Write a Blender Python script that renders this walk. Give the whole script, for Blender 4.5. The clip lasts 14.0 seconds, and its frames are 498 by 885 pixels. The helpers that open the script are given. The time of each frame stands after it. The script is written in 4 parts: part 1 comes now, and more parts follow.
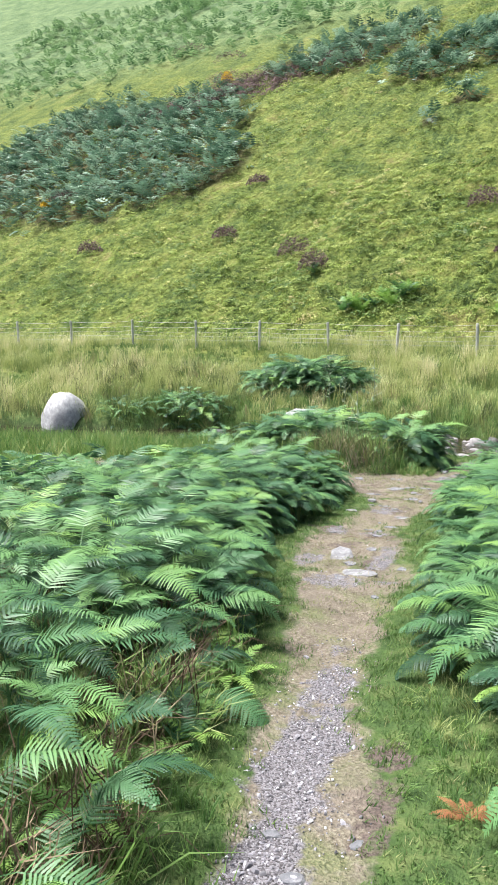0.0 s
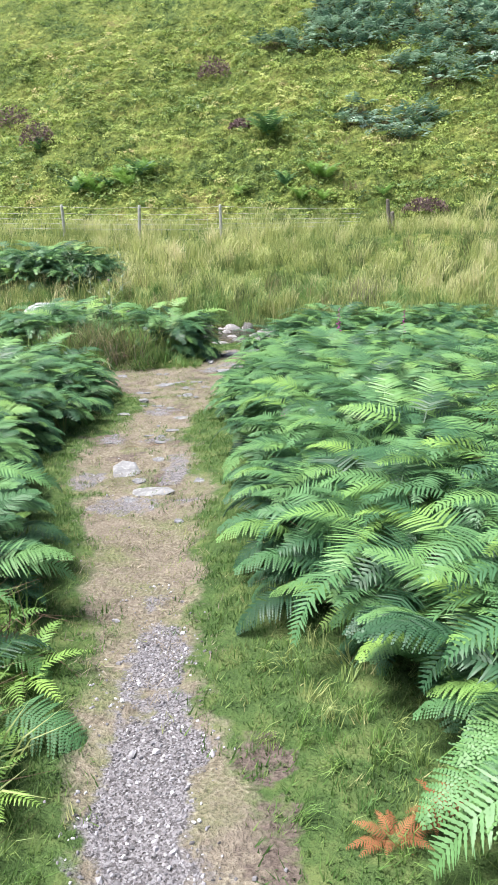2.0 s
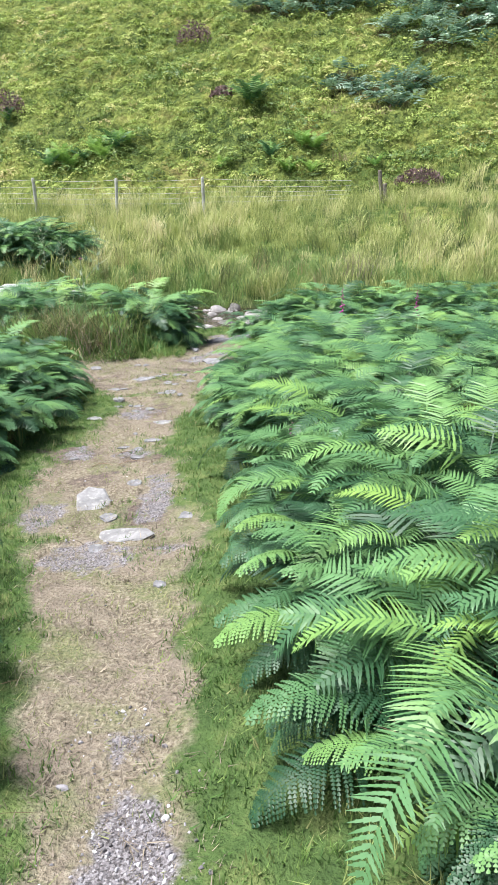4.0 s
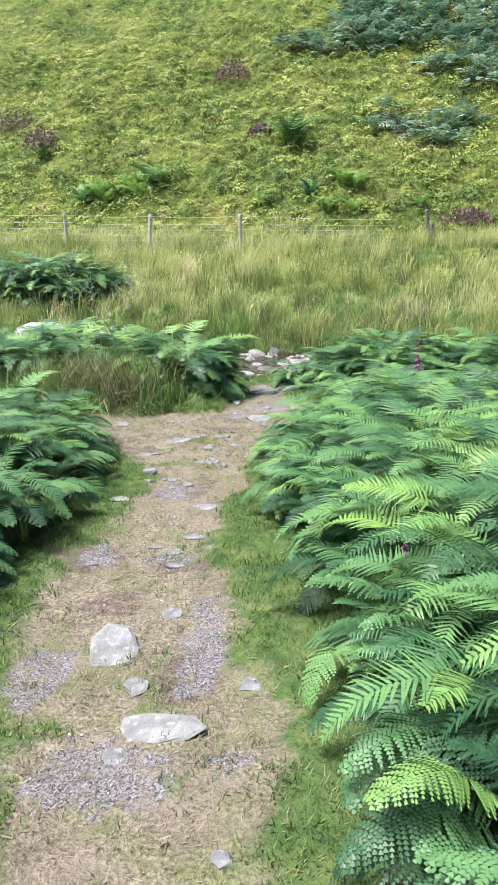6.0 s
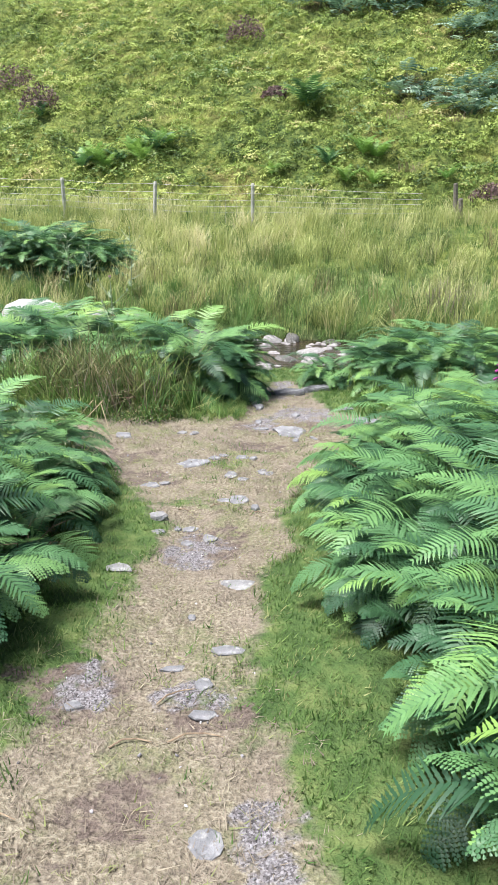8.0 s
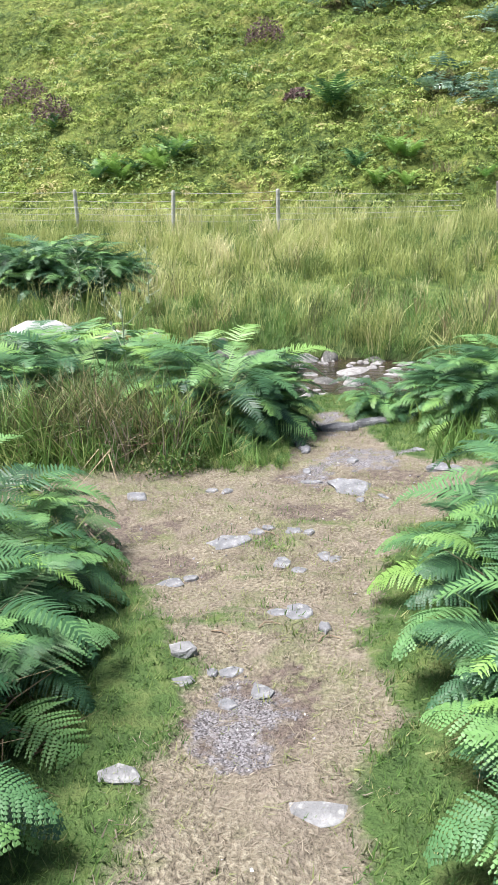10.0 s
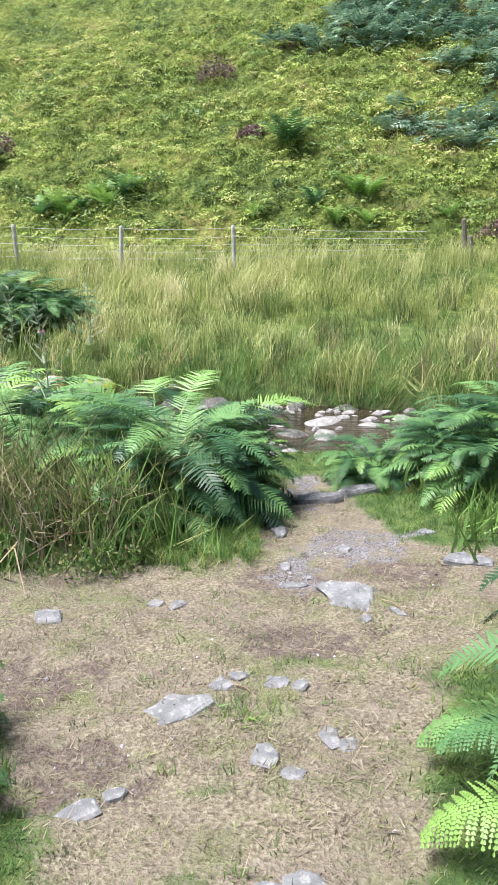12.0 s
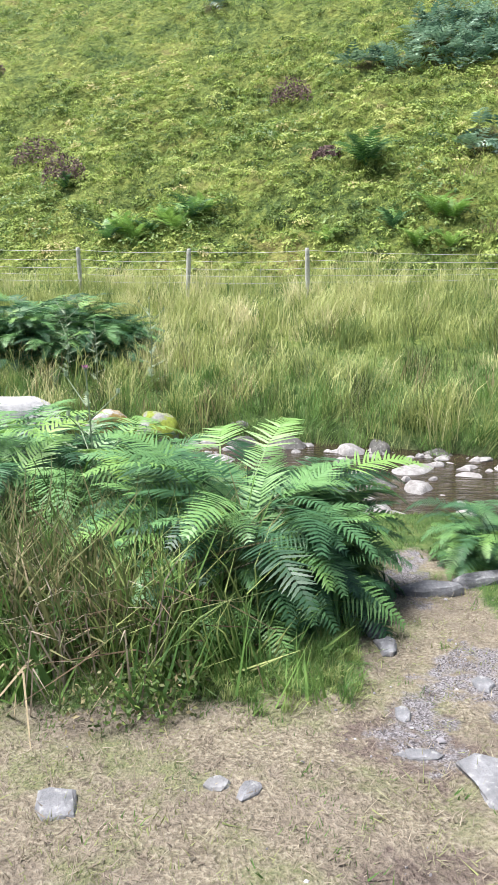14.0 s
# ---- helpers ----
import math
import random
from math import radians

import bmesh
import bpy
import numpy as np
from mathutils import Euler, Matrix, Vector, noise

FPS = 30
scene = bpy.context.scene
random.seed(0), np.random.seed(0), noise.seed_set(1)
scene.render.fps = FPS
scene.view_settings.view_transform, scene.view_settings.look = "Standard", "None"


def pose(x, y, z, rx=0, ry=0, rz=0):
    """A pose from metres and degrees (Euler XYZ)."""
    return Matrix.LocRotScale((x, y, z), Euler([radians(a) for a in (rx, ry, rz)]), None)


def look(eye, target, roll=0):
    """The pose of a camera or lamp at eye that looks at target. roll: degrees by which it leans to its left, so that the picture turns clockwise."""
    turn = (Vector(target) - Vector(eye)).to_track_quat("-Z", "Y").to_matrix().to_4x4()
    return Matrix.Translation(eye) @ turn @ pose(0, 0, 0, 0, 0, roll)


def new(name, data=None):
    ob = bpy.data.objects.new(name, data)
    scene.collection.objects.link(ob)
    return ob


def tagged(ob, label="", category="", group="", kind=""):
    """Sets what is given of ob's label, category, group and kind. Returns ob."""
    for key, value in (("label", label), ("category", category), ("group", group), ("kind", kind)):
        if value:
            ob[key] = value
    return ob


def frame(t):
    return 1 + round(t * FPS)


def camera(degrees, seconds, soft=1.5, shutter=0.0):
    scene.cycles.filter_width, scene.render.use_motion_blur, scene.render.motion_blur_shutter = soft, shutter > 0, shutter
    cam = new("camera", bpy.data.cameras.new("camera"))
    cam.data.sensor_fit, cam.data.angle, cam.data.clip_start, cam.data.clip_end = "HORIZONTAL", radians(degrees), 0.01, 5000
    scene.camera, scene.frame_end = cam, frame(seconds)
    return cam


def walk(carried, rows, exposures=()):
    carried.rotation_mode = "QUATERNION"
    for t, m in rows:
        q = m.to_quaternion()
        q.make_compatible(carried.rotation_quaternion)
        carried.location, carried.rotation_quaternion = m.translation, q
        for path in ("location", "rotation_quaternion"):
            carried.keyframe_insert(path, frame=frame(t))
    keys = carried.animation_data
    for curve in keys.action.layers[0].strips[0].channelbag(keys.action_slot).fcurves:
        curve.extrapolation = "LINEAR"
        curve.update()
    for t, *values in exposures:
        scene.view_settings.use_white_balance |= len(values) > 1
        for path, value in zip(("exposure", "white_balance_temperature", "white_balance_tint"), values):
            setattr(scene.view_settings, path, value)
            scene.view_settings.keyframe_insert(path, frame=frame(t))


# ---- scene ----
# ---------------------------------------------------------------- camera
cam = camera(37.0, 14.0, soft=1.2, shutter=0.0)
PATH = [
    (0, (1.446, -6.308, 2.176), (0.765, -4.462, 1.821), -0.7),
    (0.5, (1.29, -6.097, 2.153), (0.801, -4.195, 1.778), -0.8),
    (1, (1.205, -5.841, 2.115), (0.825, -3.922, 1.7), -1.1),
    (1.5, (1.047, -5.564, 2.044), (0.883, -3.646, 1.501), -1.0),
    (2, (0.976, -5.306, 1.989), (0.961, -3.411, 1.349), -0.8),
    (4.5, (0.862, -3.72, 1.818), (0.888, -1.845, 1.123), -1.1),
    (5, (0.83, -3.344, 1.781), (0.825, -1.462, 1.103), -0.2),
    (5.5, (0.754, -3.015, 1.745), (0.727, -1.121, 1.103), 0.4),
    (6, (0.616, -2.674, 1.731), (0.578, -0.766, 1.132), -0.4),
    (6.5, (0.53, -2.3, 1.72), (0.474, -0.393, 1.12), 0.2),
    (7, (0.4, -1.963, 1.686), (0.368, -0.055, 1.087), 0.4),
    (7.5, (0.327, -1.571, 1.647), (0.31, 0.331, 1.029), 0.5),
    (8, (0.314, -1.157, 1.66), (0.283, 0.729, 0.996), 1.0),
    (8.5, (0.253, -0.781, 1.64), (0.194, 1.095, 0.95), 0.6),
    (11, (0.068, 1.108, 1.33), (-0.004, 3.02, 0.748), -1.8),
    (11.5, (0.048, 1.453, 1.272), (0.056, 3.372, 0.708), -1.3),
    (12, (0.033, 1.831, 1.256), (0.058, 3.76, 0.73), -0.5),
    (12.5, (-0.024, 2.188, 1.223), (0.016, 4.127, 0.733), -0.6),
    (13, (-0.019, 2.56, 1.177), (-0.005, 4.501, 0.695), -0.2),
    (13.5, (-0.063, 2.86, 1.156), (-0.088, 4.802, 0.679), 0.0),
    (14, (-0.124, 3.09, 1.179), (-0.267, 5.032, 0.721), -0.4),
]
walk(cam, [(t, look(eye, target, roll)) for t, eye, target, roll in PATH])

# ---------------------------------------------------------------- world and light: bright overcast
scene.view_settings.exposure = 1.13
sky_world = bpy.data.worlds.new("overcast_sky")
scene.world = sky_world
sky_world.use_nodes = True
wn = sky_world.node_tree
sky = wn.nodes.new("ShaderNodeTexSky")
sky.sky_type = "NISHITA"
sky.sun_disc = False
sky.sun_elevation = radians(68)
sky.sun_rotation = radians(261)
sky.air_density, sky.dust_density, sky.ozone_density = 1.0, 4.0, 1.0
wn.links.new(sky.outputs[0], wn.nodes["Background"].inputs["Color"])
wn.nodes["Background"].inputs["Strength"].default_value = 0.076
sun = new("sun", bpy.data.lights.new("sun", "SUN"))
sun.data.energy, sun.data.angle, sun.data.color = 4.9, radians(24), (1.0, 0.985, 0.97)
sun.matrix_world = look((-12, -2, 30), (0, 0, 0))
RNG = np.random.default_rng(7)


# ---------------------------------------------------------------- materials
def material(name, rough=0.8, spec=0.3):
    mat = bpy.data.materials.new(name)
    mat.use_nodes = True
    nt = mat.node_tree
    bsdf = nt.nodes["Principled BSDF"]
    bsdf.inputs["Roughness"].default_value = rough
    bsdf.inputs["Specular IOR Level"].default_value = spec
    return mat, nt, bsdf


def node(nt, kind, **inputs):
    n = nt.nodes.new("ShaderNode" + kind)
    for key, value in inputs.items():
        n.inputs[key.replace("_", " ")].default_value = value
    return n


def noise_at(nt, scale, detail=4.0, rough=0.6, source="Position"):
    n = node(nt, "TexNoise", Scale=scale, Detail=detail, Roughness=rough)
    if source == "Position":
        nt.links.new(nt.nodes.new("ShaderNodeNewGeometry").outputs["Position"], n.inputs["Vector"])
    else:
        nt.links.new(nt.nodes.new("ShaderNodeTexCoord").outputs["Object"], n.inputs["Vector"])
    return n.outputs["Fac"]


def ramp(nt, value, stops):
    r = nt.nodes.new("ShaderNodeValToRGB")
    e = r.color_ramp.elements
    while len(e) < len(stops):
        e.new(0.5)
    for k, (p, c) in zip(e, stops):
        k.position, k.color = p, (*c, 1)
    nt.links.new(value, r.inputs["Fac"])
    return r.outputs["Color"]


def mixed(nt, fac, a, b):
    m = nt.nodes.new("ShaderNodeMix")
    m.data_type = "RGBA"
    nt.links.new(fac, m.inputs["Factor"])
    for v, s in ((a, m.inputs[6]), (b, m.inputs[7])):
        if isinstance(v, tuple):
            s.default_value = (*v, 1)
        else:
            nt.links.new(v, s)
    return m.outputs[2]


def maths(nt, op, a, b=None, clamp=False):
    m = nt.nodes.new("ShaderNodeMath")
    m.operation, m.use_clamp = op, clamp
    for v, s in ((a, m.inputs[0]), (b, m.inputs[1])):
        if isinstance(v, (int, float)):
            s.default_value = v
        elif v is not None:
            nt.links.new(v, s)
    return m.outputs[0]


def attribute(nt, name):
    a = nt.nodes.new("ShaderNodeAttribute")
    a.attribute_name = name
    return a.outputs["Fac"]


def bumped(nt, bsdf, height_out, strength, distance):
    b = node(nt, "Bump", Strength=strength, Distance=distance)
    nt.links.new(height_out, b.inputs["Height"])
    nt.links.new(b.outputs[0], bsdf.inputs["Normal"])


def leaf_material(name, stops, rough=0.5, thin=0.3, spec=0.35, single=False):
    """Plant tissue: its colour differs from plant to plant, and light shines through it."""
    mat, nt, bsdf = material(name, rough, spec)
    pick = attribute(nt, "tint")
    if not single:
        pick = maths(nt, "FRACT", maths(nt, "ADD", pick, nt.nodes.new("ShaderNodeObjectInfo").outputs["Random"]))
    colour = ramp(nt, pick, stops)
    blotch = noise_at(nt, 22.0, 3)
    hsv = node(nt, "HueSaturation")
    nt.links.new(colour, hsv.inputs["Color"])
    nt.links.new(maths(nt, "ADD", maths(nt, "MULTIPLY", blotch, 0.7), 0.65), hsv.inputs["Value"])
    nt.links.new(hsv.outputs[0], bsdf.inputs["Base Color"])
    tr = nt.nodes.new("ShaderNodeBsdfTranslucent")
    nt.links.new(hsv.outputs[0], tr.inputs["Color"])
    mx = nt.nodes.new("ShaderNodeMixShader")
    mx.inputs[0].default_value = thin
    nt.links.new(bsdf.outputs[0], mx.inputs[1])
    nt.links.new(tr.outputs[0], mx.inputs[2])
    nt.links.new(mx.outputs[0], nt.nodes["Material Output"].inputs["Surface"])
    return mat


def ground_material():
    mat, nt, bsdf = material("ground", 0.92, 0.15)
    fine, mid, wide = noise_at(nt, 60, 5), noise_at(nt, 7, 5), noise_at(nt, 0.42, 5, 0.65)
    turf = ramp(nt, mid, [(0.3, (0.04, 0.075, 0.025)), (0.5, (0.075, 0.125, 0.04)), (0.68, (0.14, 0.18, 0.065))])
    hill_a = ramp(nt, noise_at(nt, 5.0, 6, 0.75), [(0.4, (0.02, 0.035, 0.012)), (0.49, (0.09, 0.12, 0.035)), (0.59, (0.2, 0.235, 0.06)), (0.72, (0.33, 0.32, 0.11))])
    hill_b = ramp(nt, wide, [(0.38, (0.05, 0.1, 0.025)), (0.48, (0.13, 0.18, 0.04)), (0.58, (0.22, 0.26, 0.06)), (0.7, (0.3, 0.25, 0.1))])
    half = node(nt, "Value")
    half.outputs[0].default_value = 0.45
    hill = mixed(nt, half.outputs[0], hill_a, hill_b)
    colour = mixed(nt, attribute(nt, "hill"), turf, hill)
    # Paler, greyer green up the slope puts distance haze into the ground colour.
    colour = mixed(nt, attribute(nt, "upper"), colour, ramp(nt, wide, [(0.35, (0.09, 0.15, 0.065)), (0.7, (0.19, 0.26, 0.12))]))
    straw = ramp(nt, fine, [(0.3, (0.105, 0.088, 0.066)), (0.5, (0.225, 0.195, 0.147)), (0.7, (0.385, 0.348, 0.27))])
    worn = mixed(nt, ramp(nt, noise_at(nt, 3.1, 5, 0.65), [(0.42, (0, 0, 0)), (0.6, (0.6, 0.6, 0.6))]), straw, ramp(nt, mid, [(0.3, (0.12, 0.097, 0.082)), (0.7, (0.28, 0.235, 0.2))]))
    sward = ramp(nt, noise_at(nt, 90, 4), [(0.3, (0.05, 0.08, 0.025)), (0.5, (0.13, 0.17, 0.06)), (0.7, (0.26, 0.26, 0.13))])
    worn = mixed(nt, ramp(nt, noise_at(nt, 2.3, 5, 0.68), [(0.5, (0, 0, 0)), (0.64, (0.62, 0.62, 0.62))]), worn, sward)
    edge = maths(nt, "ADD", attribute(nt, "path"), maths(nt, "MULTIPLY", maths(nt, "SUBTRACT", noise_at(nt, 4.5, 6, 0.7), 0.5), 1.6), True)
    colour = mixed(nt, ramp(nt, edge, [(0.3, (0, 0, 0)), (0.62, (1, 1, 1))]), colour, worn)
    soil = ramp(nt, fine, [(0.3, (0.075, 0.058, 0.05)), (0.7, (0.2, 0.16, 0.14))])
    rub = maths(nt, "ADD", attribute(nt, "soil"), maths(nt, "MULTIPLY", maths(nt, "SUBTRACT", noise_at(nt, 16, 4), 0.5), 1.2), True)
    colour = mixed(nt, ramp(nt, rub, [(0.4, (0, 0, 0)), (0.65, (1, 1, 1))]), colour, soil)
    vor = node(nt, "TexVoronoi", Scale=150.0)
    nt.links.new(nt.nodes.new("ShaderNodeNewGeometry").outputs["Position"], vor.inputs["Vector"])
    grit = ramp(nt, vor.outputs["Color"], [(0.1, (0.06, 0.055, 0.056)), (0.5, (0.19, 0.177, 0.19)), (0.9, (0.32, 0.31, 0.33))])
    scree = maths(nt, "ADD", attribute(nt, "gravel"), maths(nt, "MULTIPLY", maths(nt, "SUBTRACT", noise_at(nt, 13, 4), 0.5), 1.1), True)
    colour = mixed(nt, ramp(nt, scree, [(0.38, (0, 0, 0)), (0.6, (1, 1, 1))]), colour, grit)
    # Bracken litter, kept dark so its colour also paints shade between fronds.
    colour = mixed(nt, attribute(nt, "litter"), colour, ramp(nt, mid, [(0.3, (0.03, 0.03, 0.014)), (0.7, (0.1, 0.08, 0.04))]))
    bedc = ramp(nt, mid, [(0.3, (0.022, 0.02, 0.014)), (0.7, (0.075, 0.065, 0.045))])
    colour = mixed(nt, attribute(nt, "bank"), colour, bedc)
    nt.links.new(colour, bsdf.inputs["Base Color"])
    rough = maths(nt, "ADD", maths(nt, "MULTIPLY", fine, 0.6), mid)
    bumped(nt, bsdf, rough, 1.0, 0.05)
    small = nt.nodes["Bump"]
    hum = node(nt, "Bump", Distance=0.5)
    nt.links.new(maths(nt, "ADD", noise_at(nt, 1.7, 3, 0.55), maths(nt, "MULTIPLY", noise_at(nt, 4.5, 4, 0.6), 0.5)), hum.inputs["Height"])
    nt.links.new(attribute(nt, "hill"), hum.inputs["Strength"])
    nt.links.new(hum.outputs[0], small.inputs["Normal"])
    return mat


def rock_material(name, dark, light, moss=None):
    mat, nt, bsdf = material(name, 0.8, 0.3)
    a = noise_at(nt, 9, 6, 0.7, "Object")
    colour = ramp(nt, a, [(0.3, dark), (0.5, tuple(0.5 * (p + q) for p, q in zip(dark, light))), (0.66, light)])
    spots = ramp(nt, noise_at(nt, 38, 3, 0.5, "Object"), [(0.58, (0, 0, 0)), (0.68, (1, 1, 1))])
    colour = mixed(nt, maths(nt, "MULTIPLY", spots, 0.5), colour, (0.36, 0.36, 0.35))
    if moss:
        cover = ramp(nt, noise_at(nt, 3.2, 4, 0.6, "Object"), [(0.43, (0, 0, 0)), (0.52, (1, 1, 1))])
        colour = mixed(nt, cover, colour, ramp(nt, noise_at(nt, 30, 3), [(0.3, tuple(0.5 * c for c in moss)), (0.7, moss)]))
    nt.links.new(colour, bsdf.inputs["Base Color"])
    bumped(nt, bsdf, noise_at(nt, 24, 6, 0.75, "Object"), 0.7, 0.02)
    return mat


def plain_material(name, a, b, scale=20, rough=0.8, bump=0.3, stretch=False):
    mat, nt, bsdf = material(name, rough)
    n = noise_at(nt, scale, 5, 0.65, "Object")
    nt.links.new(ramp(nt, n, [(0.32, a), (0.68, b)]), bsdf.inputs["Base Color"])
    bumped(nt, bsdf, n, bump, 0.01)
    return mat


def water_material():
    mat, nt, bsdf = material("water", 0.06, 0.5)
    nt.links.new(ramp(nt, noise_at(nt, 1.6, 3), [(0.35, (0.016, 0.011, 0.008)), (0.7, (0.05, 0.036, 0.024))]), bsdf.inputs["Base Color"])
    tc = nt.nodes.new("ShaderNodeTexCoord")
    sc = node(nt, "Mapping", Scale=(2.0, 7.0, 1.0))
    nt.links.new(tc.outputs["Object"], sc.inputs["Vector"])
    rip = node(nt, "TexNoise", Scale=2.4, Detail=4.0)
    nt.links.new(sc.outputs[0], rip.inputs["Vector"])
    bumped(nt, bsdf, rip.outputs["Fac"], 0.5, 0.05)
    return mat


GROUND = ground_material()
WATER_MAT = water_material()
BRACKEN = leaf_material("bracken_green", [(0.0, (0.02, 0.066, 0.03)), (0.3, (0.048, 0.13, 0.056)), (0.6, (0.094, 0.21, 0.08)), (0.85, (0.135, 0.27, 0.085)), (0.97, (0.17, 0.31, 0.078)), (1.0, (0.2, 0.335, 0.075))], 0.5, 0.2, 0.45)
# Pale bluish end of this ramp paints sky-lit highlights onto some blue-green fronds.
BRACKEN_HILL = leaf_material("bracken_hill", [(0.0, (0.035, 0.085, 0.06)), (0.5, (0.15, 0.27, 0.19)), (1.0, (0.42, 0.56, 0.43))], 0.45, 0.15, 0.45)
UPPER_HILL = leaf_material("bracken_upper", [(0.0, (0.05, 0.12, 0.05)), (1.0, (0.2, 0.32, 0.14))], 0.5)
FERN_LIME = leaf_material("fern_lime", [(0.0, (0.12, 0.25, 0.06)), (1.0, (0.24, 0.39, 0.09))], 0.5)
DEAD_FERN = leaf_material("bracken_dead", [(0.0, (0.17, 0.065, 0.025)), (1.0, (0.32, 0.14, 0.065))], 0.8, 0.2)
DEAD_STEM = leaf_material("dead_stems", [(0.0, (0.06, 0.035, 0.02)), (0.5, (0.13, 0.09, 0.055)), (0.85, (0.25, 0.19, 0.12)), (1.0, (0.36, 0.31, 0.2))], 0.8, 0.1)
STALK = plain_material("fern_stalk", (0.1, 0.13, 0.05), (0.22, 0.24, 0.09))
TURF = leaf_material("turf_blades", [(0.0, (0.055, 0.12, 0.03)), (0.5, (0.1, 0.185, 0.048)), (0.85, (0.17, 0.25, 0.075)), (1.0, (0.3, 0.3, 0.14))], 0.7, single=True)
STRAW = leaf_material("dry_blades", [(0.0, (0.16, 0.13, 0.105)), (0.45, (0.25, 0.212, 0.17)), (0.7, (0.36, 0.315, 0.245)), (0.8, (0.17, 0.2, 0.08)), (1.0, (0.25, 0.27, 0.12))], 0.85, single=True)
LONG_GRASS = leaf_material("long_blades", [(0.0, (0.08, 0.17, 0.045)), (0.6, (0.17, 0.29, 0.075)), (1.0, (0.34, 0.38, 0.15))], 0.55)
RUSH = leaf_material("rush_blades", [(0.0, (0.12, 0.18, 0.05)), (0.3, (0.33, 0.38, 0.13)), (0.62, (0.48, 0.51, 0.21)), (1.0, (0.72, 0.65, 0.4))], 0.6, single=True)
RUSH_DARK = leaf_material("rush_dark", [(0.0, (0.05, 0.085, 0.03)), (0.6, (0.13, 0.16, 0.06)), (1.0, (0.33, 0.27, 0.15))], 0.6)
HILL_TURF = leaf_material("hill_turf", [(0.0, (0.05, 0.09, 0.025)), (0.3, (0.17, 0.25, 0.058)), (0.55, (0.31, 0.4, 0.1)), (0.8, (0.43, 0.48, 0.16)), (1.0, (0.5, 0.44, 0.22))], 0.7, single=True)
BILBERRY = leaf_material("bilberry", [(0.0, (0.08, 0.15, 0.045)), (0.6, (0.14, 0.23, 0.06)), (1.0, (0.22, 0.3, 0.08))], 0.5)
HEATHER = leaf_material("heather", [(0.0, (0.05, 0.04, 0.032)), (0.5, (0.13, 0.088, 0.086)), (1.0, (0.27, 0.18, 0.19))], 0.8)
GORSE = leaf_material("gorse_flower", [(0.0, (0.5, 0.36, 0.02)), (1.0, (0.7, 0.45, 0.03))], 0.6)
SLATE = rock_material("slate", (0.1, 0.102, 0.112), (0.25, 0.252, 0.272))
PALE_ROCK = rock_material("pale_rock", (0.12, 0.12, 0.127), (0.29, 0.29, 0.3))
STREAM_ROCK = rock_material("stream_rock", (0.12, 0.11, 0.11), (0.36, 0.35, 0.35))
WET_ROCK = rock_material("wet_rock", (0.035, 0.035, 0.034), (0.13, 0.125, 0.12))
MOSS_ROCK = rock_material("mossy_rock", (0.12, 0.12, 0.11), (0.32, 0.32, 0.31), (0.24, 0.3, 0.04))
RUST_ROCK = rock_material("rusty_rock", (0.18, 0.17, 0.17), (0.45, 0.45, 0.46), (0.3, 0.22, 0.07))
BOULDER_ROCK = rock_material("boulder_rock", (0.24, 0.24, 0.25), (0.52, 0.52, 0.53))
POST_WOOD = plain_material("post_wood", (0.33, 0.32, 0.3), (0.6, 0.59, 0.56), 14)
OLD_WOOD = plain_material("old_wood", (0.12, 0.1, 0.09), (0.28, 0.25, 0.22), 14)
WIRE = plain_material("fence_wire", (0.3, 0.31, 0.31), (0.5, 0.5, 0.5), 40, 0.45)
TWIG = plain_material("twig", (0.12, 0.08, 0.06), (0.33, 0.26, 0.18), 30)
PURPLE = leaf_material("foxglove_bell", [(0.0, (0.36, 0.04, 0.25)), (1.0, (0.55, 0.1, 0.42))], 0.5)
THISTLE_LEAF = leaf_material("thistle_leaf", [(0.0, (0.2, 0.27, 0.17)), (1.0, (0.38, 0.45, 0.32))], 0.6)
THISTLE_PINK = leaf_material("thistle_pink", [(0.0, (0.55, 0.2, 0.45)), (1.0, (0.65, 0.3, 0.55))], 0.7)


# ---------------------------------------------------------------- the lie of the land
def stream_y(x):
    d = x + 1.5
    return 11.2 - np.where(d > 0, 0.06, 0.02) * np.clip(d, -9, 8) ** 2


def ease(a, b, v):
    s = np.clip((v - a) / (b - a), 0, 1)
    return s * s * (3 - 2 * s)


WATER = -1.08


def foot(x):
    """Where the hillside begins."""
    return 22.1 - 0.231 * np.clip(x, -60, 0) - 0.24 * np.clip(x, 0, 40)


def height(x, y):
    x, y = np.asarray(x, float), np.asarray(y, float)
    near = 0.02 * np.clip(x, -6, 6) - 0.0875 * np.clip(y, -40, 40) - 0.044
    off = y - stream_y(x)
    far = -0.9 + 0.24 * ease(1.7, 2.6, off) + 0.155 * np.clip(off - 1.5, 0, 8.6)
    toe = foot(x)
    hill = 0.678 * np.clip(y - toe, 0, 400)
    hill = np.where(y - toe > 45, 0.678 * 45 + 0.63 * (y - toe - 45), hill)
    side = ease(1.4, 1.85, off)
    z = near * (1 - side) + (far + hill) * side
    cut = ease(-2.0, -0.9, off) * (1 - ease(1.45, 1.75, off))
    return z * (1 - cut) + (WATER - 0.16) * cut


